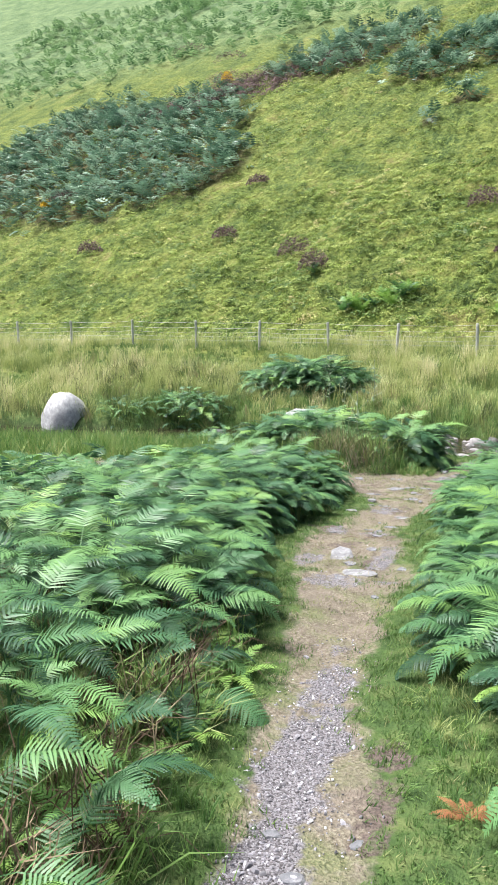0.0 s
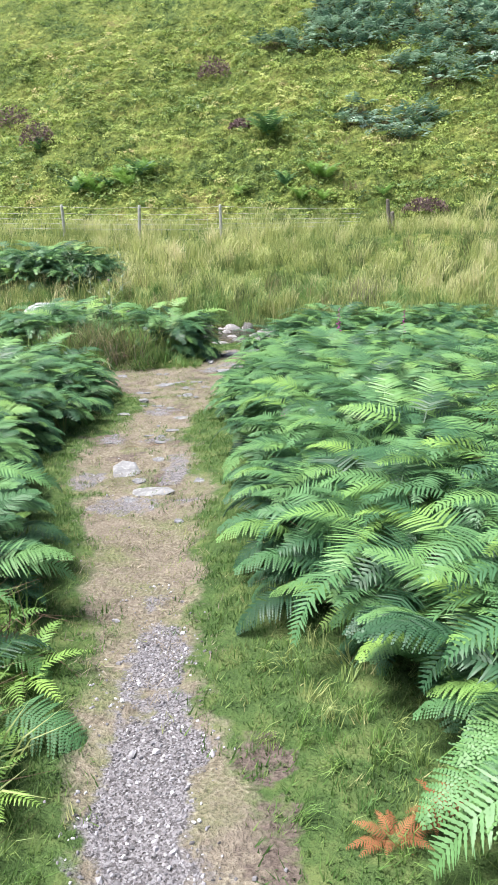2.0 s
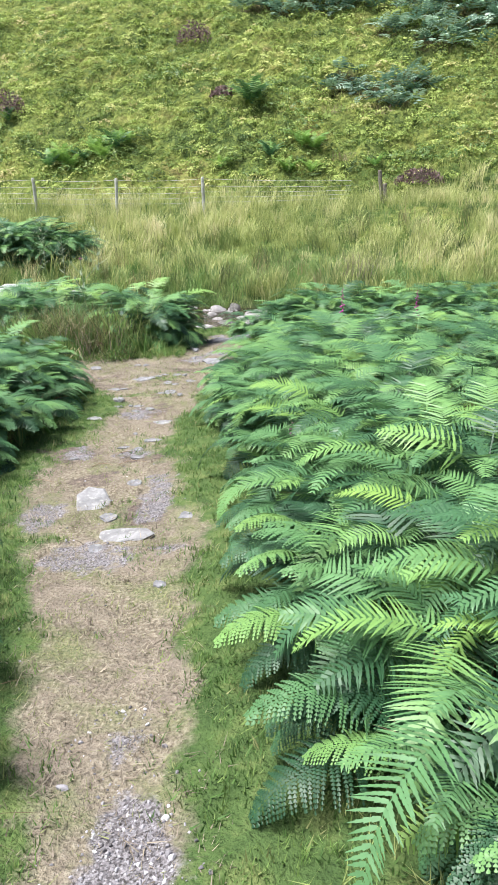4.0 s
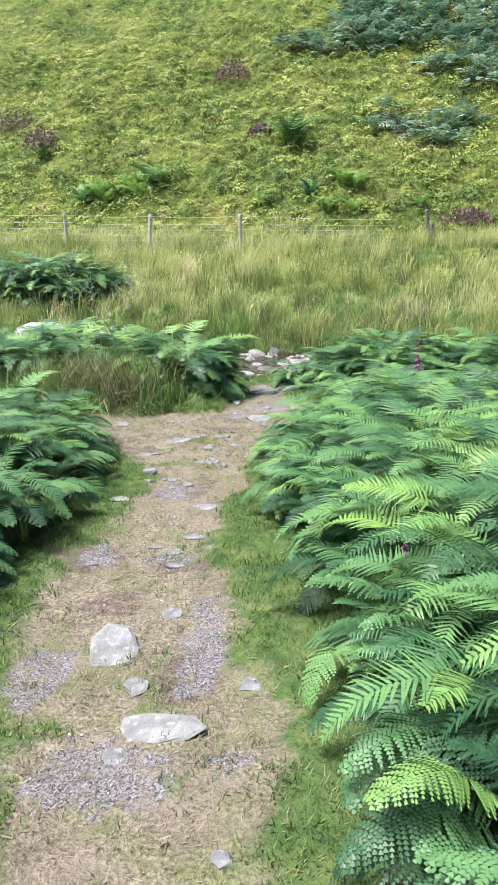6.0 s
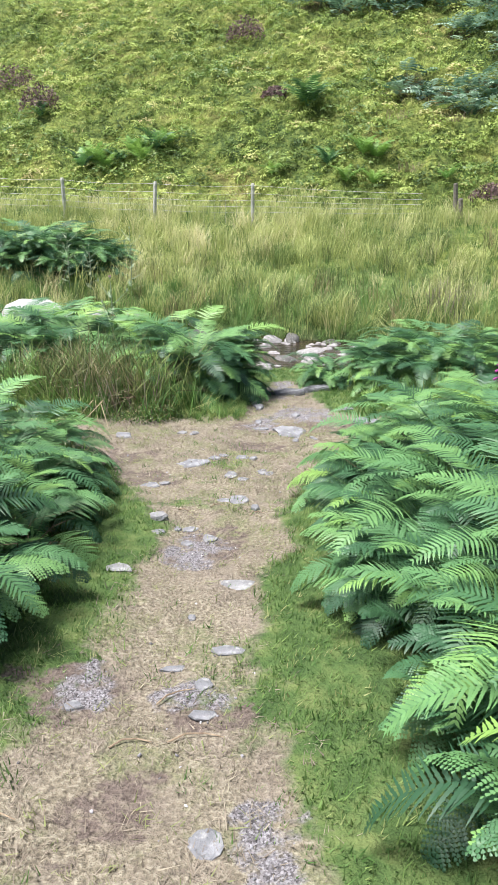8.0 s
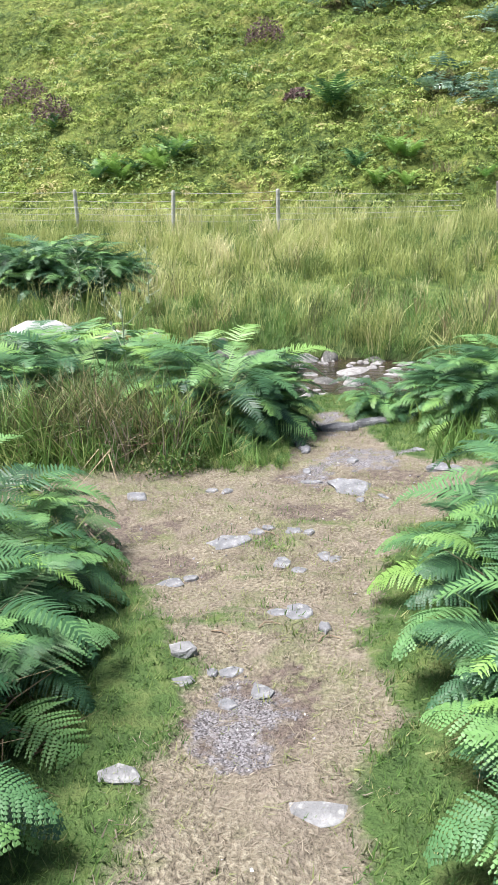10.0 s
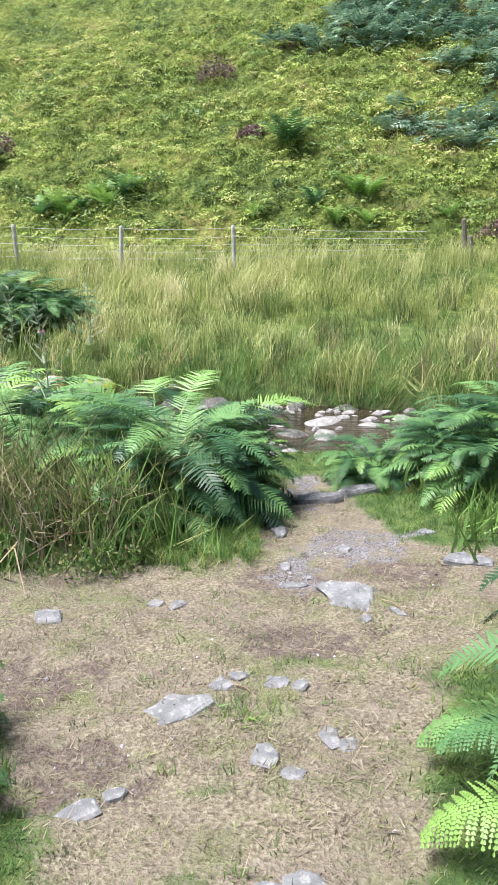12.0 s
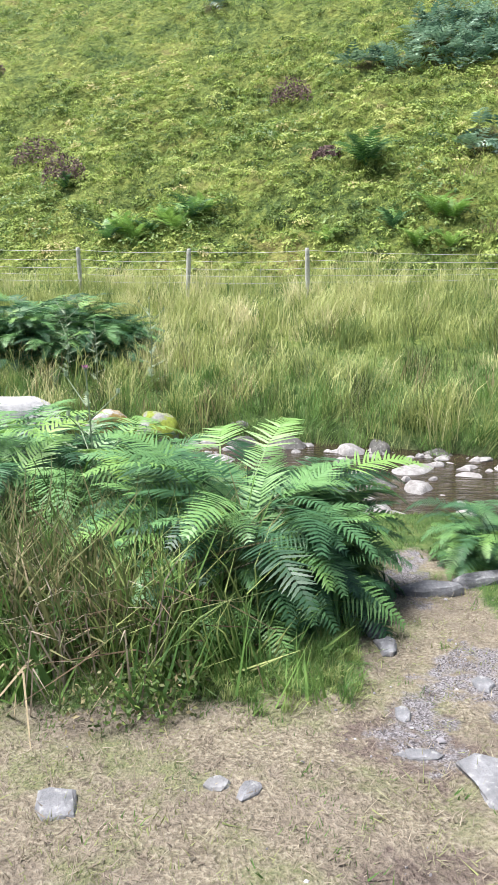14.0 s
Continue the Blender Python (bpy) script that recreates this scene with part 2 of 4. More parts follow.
LEFT_EDGE = [(-9, 0.45), (-5.5, 0.4), (-4.1, 0.35), (-3.1, 0.1), (-1.8, -0.3), (-0.6, -0.8), (0.4, -1.0), (0.9, -0.98), (1.5, -0.82), (2.5, -0.78), (3.5, -0.95), (4.2, -1.15), (4.6, -1.6)]
RIGHT_EDGE = [(-9, 1.95), (-4.2, 1.82), (-3.3, 1.7), (-2.9, 1.52), (-2.55, 1.28), (-2.2, 1.2), (-1, 1.12), (-0.5, 1.06), (0.1, 1.02), (1.1, 0.95), (1.5, 0.82), (2.5, 0.85), (3.3, 0.88), (4.0, 1.1), (4.5, 1.4), (4.9, 1.8)]


def spread(v, knots):
    """Piecewise straight: knots of (place, value)."""
    k = np.array(knots)
    return np.interp(v, k[:, 0], k[:, 1])


def wobble(x, y, scale):
    """Smooth noise from -1 to 1."""
    s = 0.0
    for k, (a, b, c) in enumerate(((1.0, 0.31, 0.4), (-0.43, 1.21, 2.1), (1.7, -1.13, 4.2), (2.3, 1.9, 1.3), (-3.1, 2.7, 0.2))):
        s = s + np.sin((a * x + b * y) * scale + c + 1.7 * np.sin((b * x - a * y) * scale * 0.7 + k)) / (1 + 0.5 * k)
    return s / 2.6


def worn(x, y):
    """How far the ground is trodden: the path, its fork and the spur to the stream."""
    left = spread(y, [(-9, 0.95), (-6, 0.72), (-3.8, 0.5), (-2.9, 0.38), (-1.75, 0.15), (0.2, -0.45), (1.2, -0.4), (1.8, -0.3), (2.9, -0.26), (3.5, -0.55), (4.2, -0.85), (5.6, -1.0)])
    right = spread(y, [(-9, 1.45), (-6, 1.22), (-3.8, 0.98), (-3.3, 0.85), (-2.7, 0.68), (-1.1, 0.58), (-0.4, 0.62), (0.8, 0.36), (1.4, 0.3), (2.0, 0.26), (2.6, 0.42), (3.5, 0.48), (4.2, 0.75), (5.6, 1.16)])
    p = ease(0.2, -0.14, np.maximum(left - x, x - right) + 0.07 * wobble(x, y, 3.7) + 0.05 * wobble(y, x, 8.0)) * ease(5.9, 5.3, y)
    b = ease(0.2, -0.15, np.abs(y - spread(x, [(-9, 6.3), (-5, 5.6), (-1.5, 5.1), (0, 4.95), (1.2, 5.35), (4, 5.5), (9, 4.8)])) - spread(x, [(-9, 0.35), (-1.8, 0.5), (0, 0.9), (1, 0.75), (1.8, 0.4), (9, 0.3)]))
    c = ease(0.15, -0.15, np.abs(x - spread(y, [(5, 0.5), (7.6, 0.6), (9, 0.6)])) - spread(y, [(5, 0.7), (6.4, 0.42), (7.6, 0.22), (9, 0.1)])) * ease(4.8, 5.2, y) * ease(8.4, 7.6, y)
    w = np.maximum(np.maximum(p, b * ease(9, 5, np.abs(x))), c)
    return w * (1 - 0.5 * ease(0.15, 0.7, wobble(x, y, 3.3)) * ease(5.6, 4.0, y))


def blob(x, y, cx, cy, rx, ry):
    """A patch with a ragged outline."""
    return ease(1.35, 0.65, np.hypot((x - cx) / rx, (y - cy) / ry) + 0.4 * wobble(x, y, 9.0) + 0.25 * wobble(y, x, 21.0))


def gravelled(x, y):
    mid = spread(y, [(-9, 1.15), (-6, 0.92), (-4.2, 0.73), (-3.5, 0.67), (-3, 0.61), (-2.5, 0.52), (-2, 0.46)])
    g = ease(0.14, -0.12, np.abs(x - mid + 0.05 * wobble(y, x, 4.0)) - spread(y, [(-9, 0.18), (-4, 0.15), (-3, 0.13), (-2.4, 0.06), (-1.9, 0.01)]) - 0.06 * wobble(x, y, 7.0)) * ease(-1.8, -2.3, y) * (1 - 0.6 * ease(0.2, 0.7, wobble(y, x, 6.0)))
    for spot in ((0.35, 0.15, 0.12, 0.45), (-0.3, -0.1, 0.16, 0.25), (0.05, 1.15, 0.2, 0.12), (-0.3, 1.2, 0.12, 0.2), (-0.05, 2.55, 0.2, 0.3), (0.75, 6.1, 0.4, 0.3), (0.35, 5.7, 0.18, 0.3), (0.55, 7.4, 0.16, 0.6), (0.1, -0.75, 0.3, 0.2), (0.5, -0.7, 0.12, 0.1)):
        g = np.maximum(g, 0.6 * blob(x, y, *spot))
    return g


def soiled(x, y):
    s = 0 * x
    for spot in ((1.0, -3.35, 0.1, 0.16), (1.03, -3.8, 0.1, 0.3), (-0.35, 1.15, 0.3, 0.22), (0.15, 1.0, 0.25, 0.1), (-0.5, 3.85, 0.25, 0.25), (0.3, 5.6, 0.3, 0.35), (0.95, 5.6, 0.35, 0.25), (-0.1, 0.55, 0.2, 0.2), (0.3, -0.1, 0.15, 0.35), (0.0, 2.6, 0.25, 0.35), (-0.9, 4.5, 0.4, 0.25), (0.35, 4.8, 0.4, 0.2), (-3.0, 5.2, 0.8, 0.3)):
        s = np.maximum(s, 0.62 * blob(x, y, *spot))
    return s


def relief(x, y):
    """The land with its hummocks."""
    z = height(x, y)
    off = y - stream_y(x)
    far = ease(1.9, 3.2, off)
    up = ease(0, 3, y - foot(x))
    z = z + far * (0.05 * wobble(x, y, 1.7) + up * (0.22 * wobble(0.7 * x, y, 2.6) + 0.17 * wobble(y, 0.8 * x, 5.3) + 0.28 * wobble(x, y, 0.6)))
    tread = worn(x, y)
    z = z + (1 - far) * (0.012 * wobble(x, y, 5.0) + 0.007 * wobble(y, x, 17.0) - 0.03 * tread - 0.025 * soiled(x, y) + 0.02)
    return z


HILL_BRACKEN = [(-26, 44, 9, 5), (-20, 43, 4, 4), (-33, 47, 9, 6), (-27, 49, 8, 4.5), (-12, 57, 6, 4), (-3, 50.5, 6, 3.6), (5, 47, 6, 5), (-17, 58, 3.5, 2),
                (3.2, 32.4, 0.8, 0.8), (5.8, 33.6, 2.4, 2.3), (9, 33.2, 3, 3.2), (12.5, 31.5, 4, 4.5), (1.9, 32.7, 0.7, 0.35), (4.8, 26.9, 0.8, 0.5), (5.9, 26.3, 0.9, 0.45), (6.6, 25.3, 0.7, 0.4), (7.7, 26.4, 0.8, 0.6), (9.2, 28.4, 1.1, 0.8), (7.6, 29.6, 0.9, 0.5), (-2.5, 43, 1.0, 0.8), (-4.5, 41, 0.6, 0.4), (-31, 53, 10, 5), (-40, 55, 8, 8), (-24, 52, 4, 2.5)]


def hill_cover(x, y):
    """Where bracken grows on the hillside."""
    k = 0 * x
    for cx, cy, rx, ry in HILL_BRACKEN:
        k = np.maximum(k, ease(1.12, 0.8, np.hypot((x - cx) / rx, (y - cy) / ry) + 0.22 * wobble(x, y, 2.0)))
    return k


def shaded_litter(x, y):
    """Litter under the two thickets, with ragged edges; its dark brown also paints shade."""
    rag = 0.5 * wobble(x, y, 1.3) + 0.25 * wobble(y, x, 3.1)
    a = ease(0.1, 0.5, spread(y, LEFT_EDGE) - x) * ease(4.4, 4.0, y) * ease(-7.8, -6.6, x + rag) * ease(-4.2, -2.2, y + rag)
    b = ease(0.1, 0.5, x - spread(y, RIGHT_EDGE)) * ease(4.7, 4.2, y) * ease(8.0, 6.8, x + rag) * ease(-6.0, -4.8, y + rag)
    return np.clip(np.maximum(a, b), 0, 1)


def steps(*runs):
    out = [runs[0][0]]
    for a, b, d in runs:
        n = max(1, round((b - a) / d))
        out += list(a + (b - a) * (np.arange(n) + 1) / n)
    return np.array(out)


def mesh_of(name, verts, faces, mat, tint=None, smooth=False):
    """A mesh from arrays of corners and of triangles or quads."""
    me = bpy.data.meshes.new(name)
    faces = np.asarray(faces)
    k = faces.shape[1]
    me.vertices.add(len(verts))
    me.vertices.foreach_set("co", np.asarray(verts, np.float32).ravel())
    me.loops.add(faces.size)
    me.loops.foreach_set("vertex_index", faces.astype(np.int32).ravel())
    me.polygons.add(len(faces))
    me.polygons.foreach_set("loop_start", np.arange(0, faces.size, k, dtype=np.int32))
    me.polygons.foreach_set("use_smooth", np.full(len(faces), smooth))
    if tint is not None:
        me.attributes.new("tint", "FLOAT", "POINT").data.foreach_set("value", np.asarray(tint, np.float32))
    me.update(calc_edges=True)
    me.materials.append(mat)
    return me


def build_ground():
    xs = steps((-420, -120, 30), (-120, -45, 2.5), (-45, -12, 0.65), (-12, -3, 0.2), (-3, 3, 0.06), (3, 12, 0.2), (12, 30, 0.5), (30, 60, 2), (60, 420, 30))
    ys = steps((-260, -40, 20), (-40, -8, 2), (-8, -5, 0.2), (-5, 7, 0.06), (7, 13, 0.1), (13, 22, 0.2), (22, 38, 0.25), (38, 62, 0.55), (62, 120, 2), (120, 420, 20))
    gx, gy = np.meshgrid(xs, ys)
    gz = relief(gx, gy)
    n, m = gx.shape
    i = np.arange(n * m).reshape(n, m)
    quads = np.stack([i[:-1, :-1], i[:-1, 1:], i[1:, 1:], i[1:, :-1]], -1).reshape(-1, 4)
    me = mesh_of("ground", np.stack([gx, gy, gz], -1).reshape(-1, 3), quads, GROUND, smooth=True)
    off = gy - stream_y(gx)
    layers = {
        "path": worn(gx, gy),
        "gravel": gravelled(gx, gy),
        "soil": soiled(gx, gy),
        "hill": ease(1.8, 7, off),
        # brown litter that also paints the shade under thickets and hill bracken
        "litter": shaded_litter(gx, gy) + 0.85 * hill_cover(gx, gy) * (gy > 20),
        # where distance haze is painted over the high slope
        "upper": ease(56, 70, gy + 0.22 * gx),
        "bank": ease(-1.3, -0.9, off) * ease(1.75, 1.5, off),
    }
    for key, v in layers.items():
        me.attributes.new(key, "FLOAT", "POINT").data.foreach_set("value", v.astype(np.float32).ravel())
    return tagged(new("ground", me), "hillside and valley floor with a trodden dirt path", "ground", kind="structure")


build_ground()


def build_water():
    xs = np.linspace(-16, 12, 57)
    rows = np.stack([np.stack([xs, stream_y(xs) + s, np.full_like(xs, WATER)], -1) for s in np.linspace(-1.75, 1.72, 7)])
    i = np.arange(7 * 57).reshape(7, 57)
    quads = np.stack([i[:-1, :-1], i[:-1, 1:], i[1:, 1:], i[1:, :-1]], -1).reshape(-1, 4)
    tagged(new("water", mesh_of("water", rows.reshape(-1, 3), quads, WATER_MAT, smooth=True)), "shallow dark peaty stream water", "stream", kind="structure")


build_water()


# ---------------------------------------------------------------- plant forms
def frond_form(seed, blade=0.72, stalk=0.42, width=0.46, pairs=13, gap=0.02, whole=True, start=12, end=95):
    """A bracken frond that rises on its stalk and arches towards +y: paired leaflets along a midrib, each a comb of blunt lobes. Returns corners and triangles."""
    r = np.random.default_rng(seed)
    total = stalk + blade
    s = np.linspace(0, total, 25)
    ang = np.radians(start + (end - start) * np.clip((s - 0.5 * stalk) / (total - 0.5 * stalk), 0, 1) ** 1.1)
    ds = total / 24
    sway = r.normal(0, 0.05)
    px, py, pz = sway * (s / total) ** 2, np.cumsum(np.sin(ang)) * ds, np.cumsum(np.cos(ang)) * ds
    at = lambda q: (np.array([np.interp(q, s, px), np.interp(q, s, py), np.interp(q, s, pz)]), np.interp(q, s, ang))  # noqa: E731
    V, T = [], []

    def quad(a, b, c, d):
        n = len(V)
        V.extend((a, b, c, d))
        T.extend(((n, n + 1, n + 2), (n, n + 2, n + 3)))

    joints = np.linspace(0, total * 0.97, 7 if gap < 0.02 else 4)
    for a, b in zip(joints[:-1], joints[1:]):
        (ca, _), (cb, _) = at(a), at(b)
        wa, wb = 0.0045 * (1.15 - a / total), 0.0045 * (1.15 - b / total)
        for d in (np.array([1.0, 0, 0]), np.array([0, 1.0, 0]))[: 2 if gap < 0.02 else 1]:
            quad(ca - wa * d, ca + wa * d, cb + wb * d, cb - wb * d)
    droop0, lean0 = r.uniform(0.05, 0.4), r.uniform(14, 30)
    step = blade / pairs
    for k in range(pairs):
        u = (k / pairs) ** 0.92
        base, a0 = at(stalk + blade * u)
        fwd = np.array([0, np.sin(a0), np.cos(a0)])
        up = np.array([0, -np.cos(a0), np.sin(a0)])
        for side in (-1, 1):
            length = width * 0.54 * (1 - u) ** 0.8 * (0.82 + 0.18 * min(1, k / 2)) * r.uniform(0.92, 1.06) + 0.014
            lean = np.radians(lean0 + r.normal(0, 4) + 16 * u)
            droop = droop0 + r.uniform(-0.05, 0.18)
            way = np.array([side, 0, 0]) * np.cos(lean) + fwd * np.sin(lean)
            spine = lambda q: base + way * q - up * droop * q * q / length * 0.8 + up * 0.1 * q  # noqa: E731
            cross = np.cross(up, way)
            cross = cross * np.cos(roll := r.normal(0, 0.16)) + up * np.sin(roll)
            wide = min(0.16 * length + 0.002, 0.37 * step)
            if not whole:
                quad(spine(0), spine(length * 0.4) + cross * wide * 1.2, spine(length), spine(length * 0.4) - cross * wide * 1.2)
                continue
            n = max(2, int(length / gap))
            if gap < 0.0125:
                tipped = spine(length)
                quad(spine(0) - cross * 0.002, spine(0) + cross * 0.002, tipped, spine(length * 0.5) - cross * 0.002)
                for j in range(n):
                    q, half = length * (j + 0.5) / n, 0.47 * length / n
                    leaf = wide * 0.98 * (1 - (j / n) ** 2.0) * r.uniform(0.88, 1.1) + 0.002
                    for e in (-1, 1):
                        k0 = len(V)
                        far = spine(min(q + leaf * 0.4, length)) + cross * e * leaf - up * leaf * 0.15
                        V.extend((spine(q - half), spine(q + half), far + way * half * 0.5, far - way * half * 0.4))
                        T.extend(((k0, k0 + 1, k0 + 2), (k0, k0 + 2, k0 + 3)))
                continue
            for j in range(n):
                q0, q1 = length * j / n, length * (j + 1) / n
                w0 = wide * (1 - (j / n) ** 2.2) * r.uniform(0.92, 1.08) + 0.001
                w1 = wide * (1 - ((j + 0.8) / n) ** 2.2) * r.uniform(0.7, 0.9)
                a, b = spine(q0), spine(q1)
                quad(a - cross * w0 * 0.55, a + cross * w0 * 0.55, b + cross * w1 * 1.3, b - cross * w1 * 1.3)
    return np.array(V), np.array(T)


def tuft_form(seed, blades, tall, wide, lean, broad, bends=True):
    """A tuft of blades that stand round its foot and bend outwards."""
    r = np.random.default_rng(seed)
    V, T = [], []
    for _ in range(blades):
        a, b = r.uniform(0, 6.283), r.uniform(0, 6.283)
        d = wide * np.sqrt(r.uniform(0, 1))
        foot = np.array([np.cos(a) * d, np.sin(a) * d, -0.01])
        h = tall * r.uniform(0.55, 1.1)
        out = np.array([np.cos(b), np.sin(b), 0]) * h * lean * r.uniform(0.2, 1.2)
        w = np.array([-np.sin(b + 0.5), np.cos(b + 0.5), 0]) * broad * r.uniform(0.7, 1.2)
        mid = foot + out * 0.35 + np.array([0, 0, h * 0.6])
        tip = foot + out + np.array([0, 0, h * (1 - 0.25 * lean)])
        n = len(V)
        if bends:
            V += [foot - w, foot + w, mid - w * 0.8, mid + w * 0.8, tip]
            T += [(n, n + 1, n + 3), (n, n + 3, n + 2), (n + 2, n + 3, n + 4)]
        else:
            V += [foot - w, foot + w, tip]
            T += [(n, n + 1, n + 2)]
    return np.array(V), np.array(T)


def clump_form(seed, leaves, radius, tall, size):
    """A low mound of small leaves."""
    r = np.random.default_rng(seed)
    V, T = [], []
    for _ in range(leaves):
        a, u = r.uniform(0, 6.283), np.sqrt(r.uniform(0, 1))
        c = np.array([np.cos(a) * u * radius, np.sin(a) * u * radius, tall * np.sqrt(max(0.0, 1 - u * u)) * r.uniform(0.35, 1.05)])
        d1, d2 = r.normal(size=3), r.normal(size=3)
        d1, d2 = d1 / np.linalg.norm(d1) * size * r.uniform(0.6, 1.2), d2 / np.linalg.norm(d2) * size * 0.5
        n = len(V)
        V += [c - d1, c + d2, c + d1, c - d2]
        T += [(n, n + 1, n + 2), (n, n + 2, n + 3)]
    return np.array(V), np.array(T)


def mound_form(seed, leaves, radius, tall, size):
    """A cushion of small leaves that lie like shingles over its dome."""
    r = np.random.default_rng(seed)
    V, T = [], []
    for _ in range(leaves):
        a, u = r.uniform(0, 6.283), np.sqrt(r.uniform(0, 1))
        up = np.array([np.cos(a) * u, np.sin(a) * u, np.sqrt(max(0.05, 1 - u * u))]) + r.normal(0, 0.28, 3)
        up /= np.linalg.norm(up)
        c = np.array([np.cos(a) * u * radius, np.sin(a) * u * radius, tall * np.sqrt(max(0.0, 1 - u * u)) * r.uniform(0.8, 1.12)])
        d1 = np.cross(up, r.normal(size=3))
        d1 /= np.linalg.norm(d1)
        d2 = np.cross(up, d1)
        d1, d2 = d1 * size * r.uniform(0.7, 1.3), d2 * size * r.uniform(0.3, 0.6)
        n = len(V)
        V += [c - d1, c + d2, c + d1, c - d2]
        T += [(n, n + 1, n + 2), (n, n + 2, n + 3)]
    return np.array(V), np.array(T)


def turns(yaw, tip, lean, scale):
    """Turn and scale for each place: tipped forward about x, leaned about y, then turned by yaw."""
    cz, sz, cx, sx, cy, sy = np.cos(yaw), np.sin(yaw), np.cos(tip), np.sin(tip), np.cos(lean), np.sin(lean)
    o, l = np.zeros_like(yaw), np.ones_like(yaw)
    rz = np.stack([cz, -sz, o, sz, cz, o, o, o, l], -1).reshape(-1, 3, 3)
    rx = np.stack([l, o, o, o, cx, -sx, o, sx, cx], -1).reshape(-1, 3, 3)
    ry = np.stack([cy, o, sy, o, l, o, -sy, o, cy], -1).reshape(-1, 3, 3)
    return rz @ rx @ ry * np.asarray(scale).reshape(-1, 1, 1)


def joined(name, forms, places, mats, mat, tints=None, pick=None):
    """One mesh of many copies of the given forms."""
    pick = RNG.integers(0, len(forms), len(places)) if pick is None else pick
    tints = RNG.random(len(places)) if tints is None else tints
    V, T, C, start = [], [], [], 0
    for f, (fv, ft) in enumerate(forms):
        sel = np.nonzero(pick == f)[0]
        if not len(sel):
            continue
        v = np.einsum("nij,kj->nki", mats[sel], fv) + places[sel][:, None]
        V.append(v.reshape(-1, 3))
        T.append((ft[None] + (start + np.arange(len(sel)) * len(fv))[:, None, None]).reshape(-1, 3))
        C.append(np.repeat(tints[sel], len(fv)))
        start += len(sel) * len(fv)
    return mesh_of(name, np.concatenate(V), np.concatenate(T), mat, np.concatenate(C))


def scatter(n, x0, x1, y0, y1, keep, seed):
    """Up to n places in a rectangle that pass keep(x, y), which gives a chance from 0 to 1."""
    r = np.random.default_rng(seed)
    x, y = r.uniform(x0, x1, n), r.uniform(y0, y1, n)
    ok = r.random(n) < keep(x, y)
    x, y = x[ok], y[ok]
    return np.stack([x, y, relief(x, y)], -1)


def stuff(name, label, category, forms, places, mat, lean=0.25, low=0.7, high=1.3, seed=1, sink=0.0, tall=1.0, drift=False):
    """drift: colours that change slowly over the ground, as growth does."""
    r = np.random.default_rng(seed)
    n = len(places)
    m = turns(r.uniform(0, 6.283, n), r.normal(0, lean, n), r.normal(0, lean, n), r.uniform(low, high, n))
    m[:, 2] *= tall
    x, y = places[:, 0], places[:, 1]
    tints = np.clip(0.47 + 0.26 * wobble(x, y, 0.55) + 0.24 * wobble(y, x, 1.9) + r.normal(0, 0.2, n), 0.01, 0.99) if drift else None
    ob = new(name, joined(name, forms, places - np.array([0, 0, sink]), m, mat, tints))
    return tagged(ob, label, category, kind="stuff")


STALKS = (0.06, 0.12, 0.19, 0.27, 0.35, 0.43, 0.5, 0.57, 0.64)


def bracken_forms(seed, pairs, gap, whole=True):
    return [frond_form(seed + k, 0.32 + 0.03 * (k * 3 % 4), stalk * 1.06, 0.235 + 0.015 * (k % 3), pairs + k % 3, gap, whole, 6 + 6 * (k % 3), 86 + 16 * (k * 3 % 4)) for k, stalk in enumerate(STALKS)]


FROND_FINE = bracken_forms(10, 21, 0.015)
FROND_MID = bracken_forms(30, 16, 0.03)
FROND_PLAIN = bracken_forms(70, 12, 0.1, False)
FROND_FAR = [frond_form(50 + k, 0.75, 0.3, 0.6, 7, 0.1, False, 10 + 5 * k, 85 + 10 * k) for k in range(4)]
FROND_MESHES = [mesh_of("frond", v, t, BRACKEN) for v, t in FROND_FINE]
CLOSE_MESHES = [mesh_of("frond", v, t, BRACKEN) for v, t in bracken_forms(10, 23, 0.0105)]


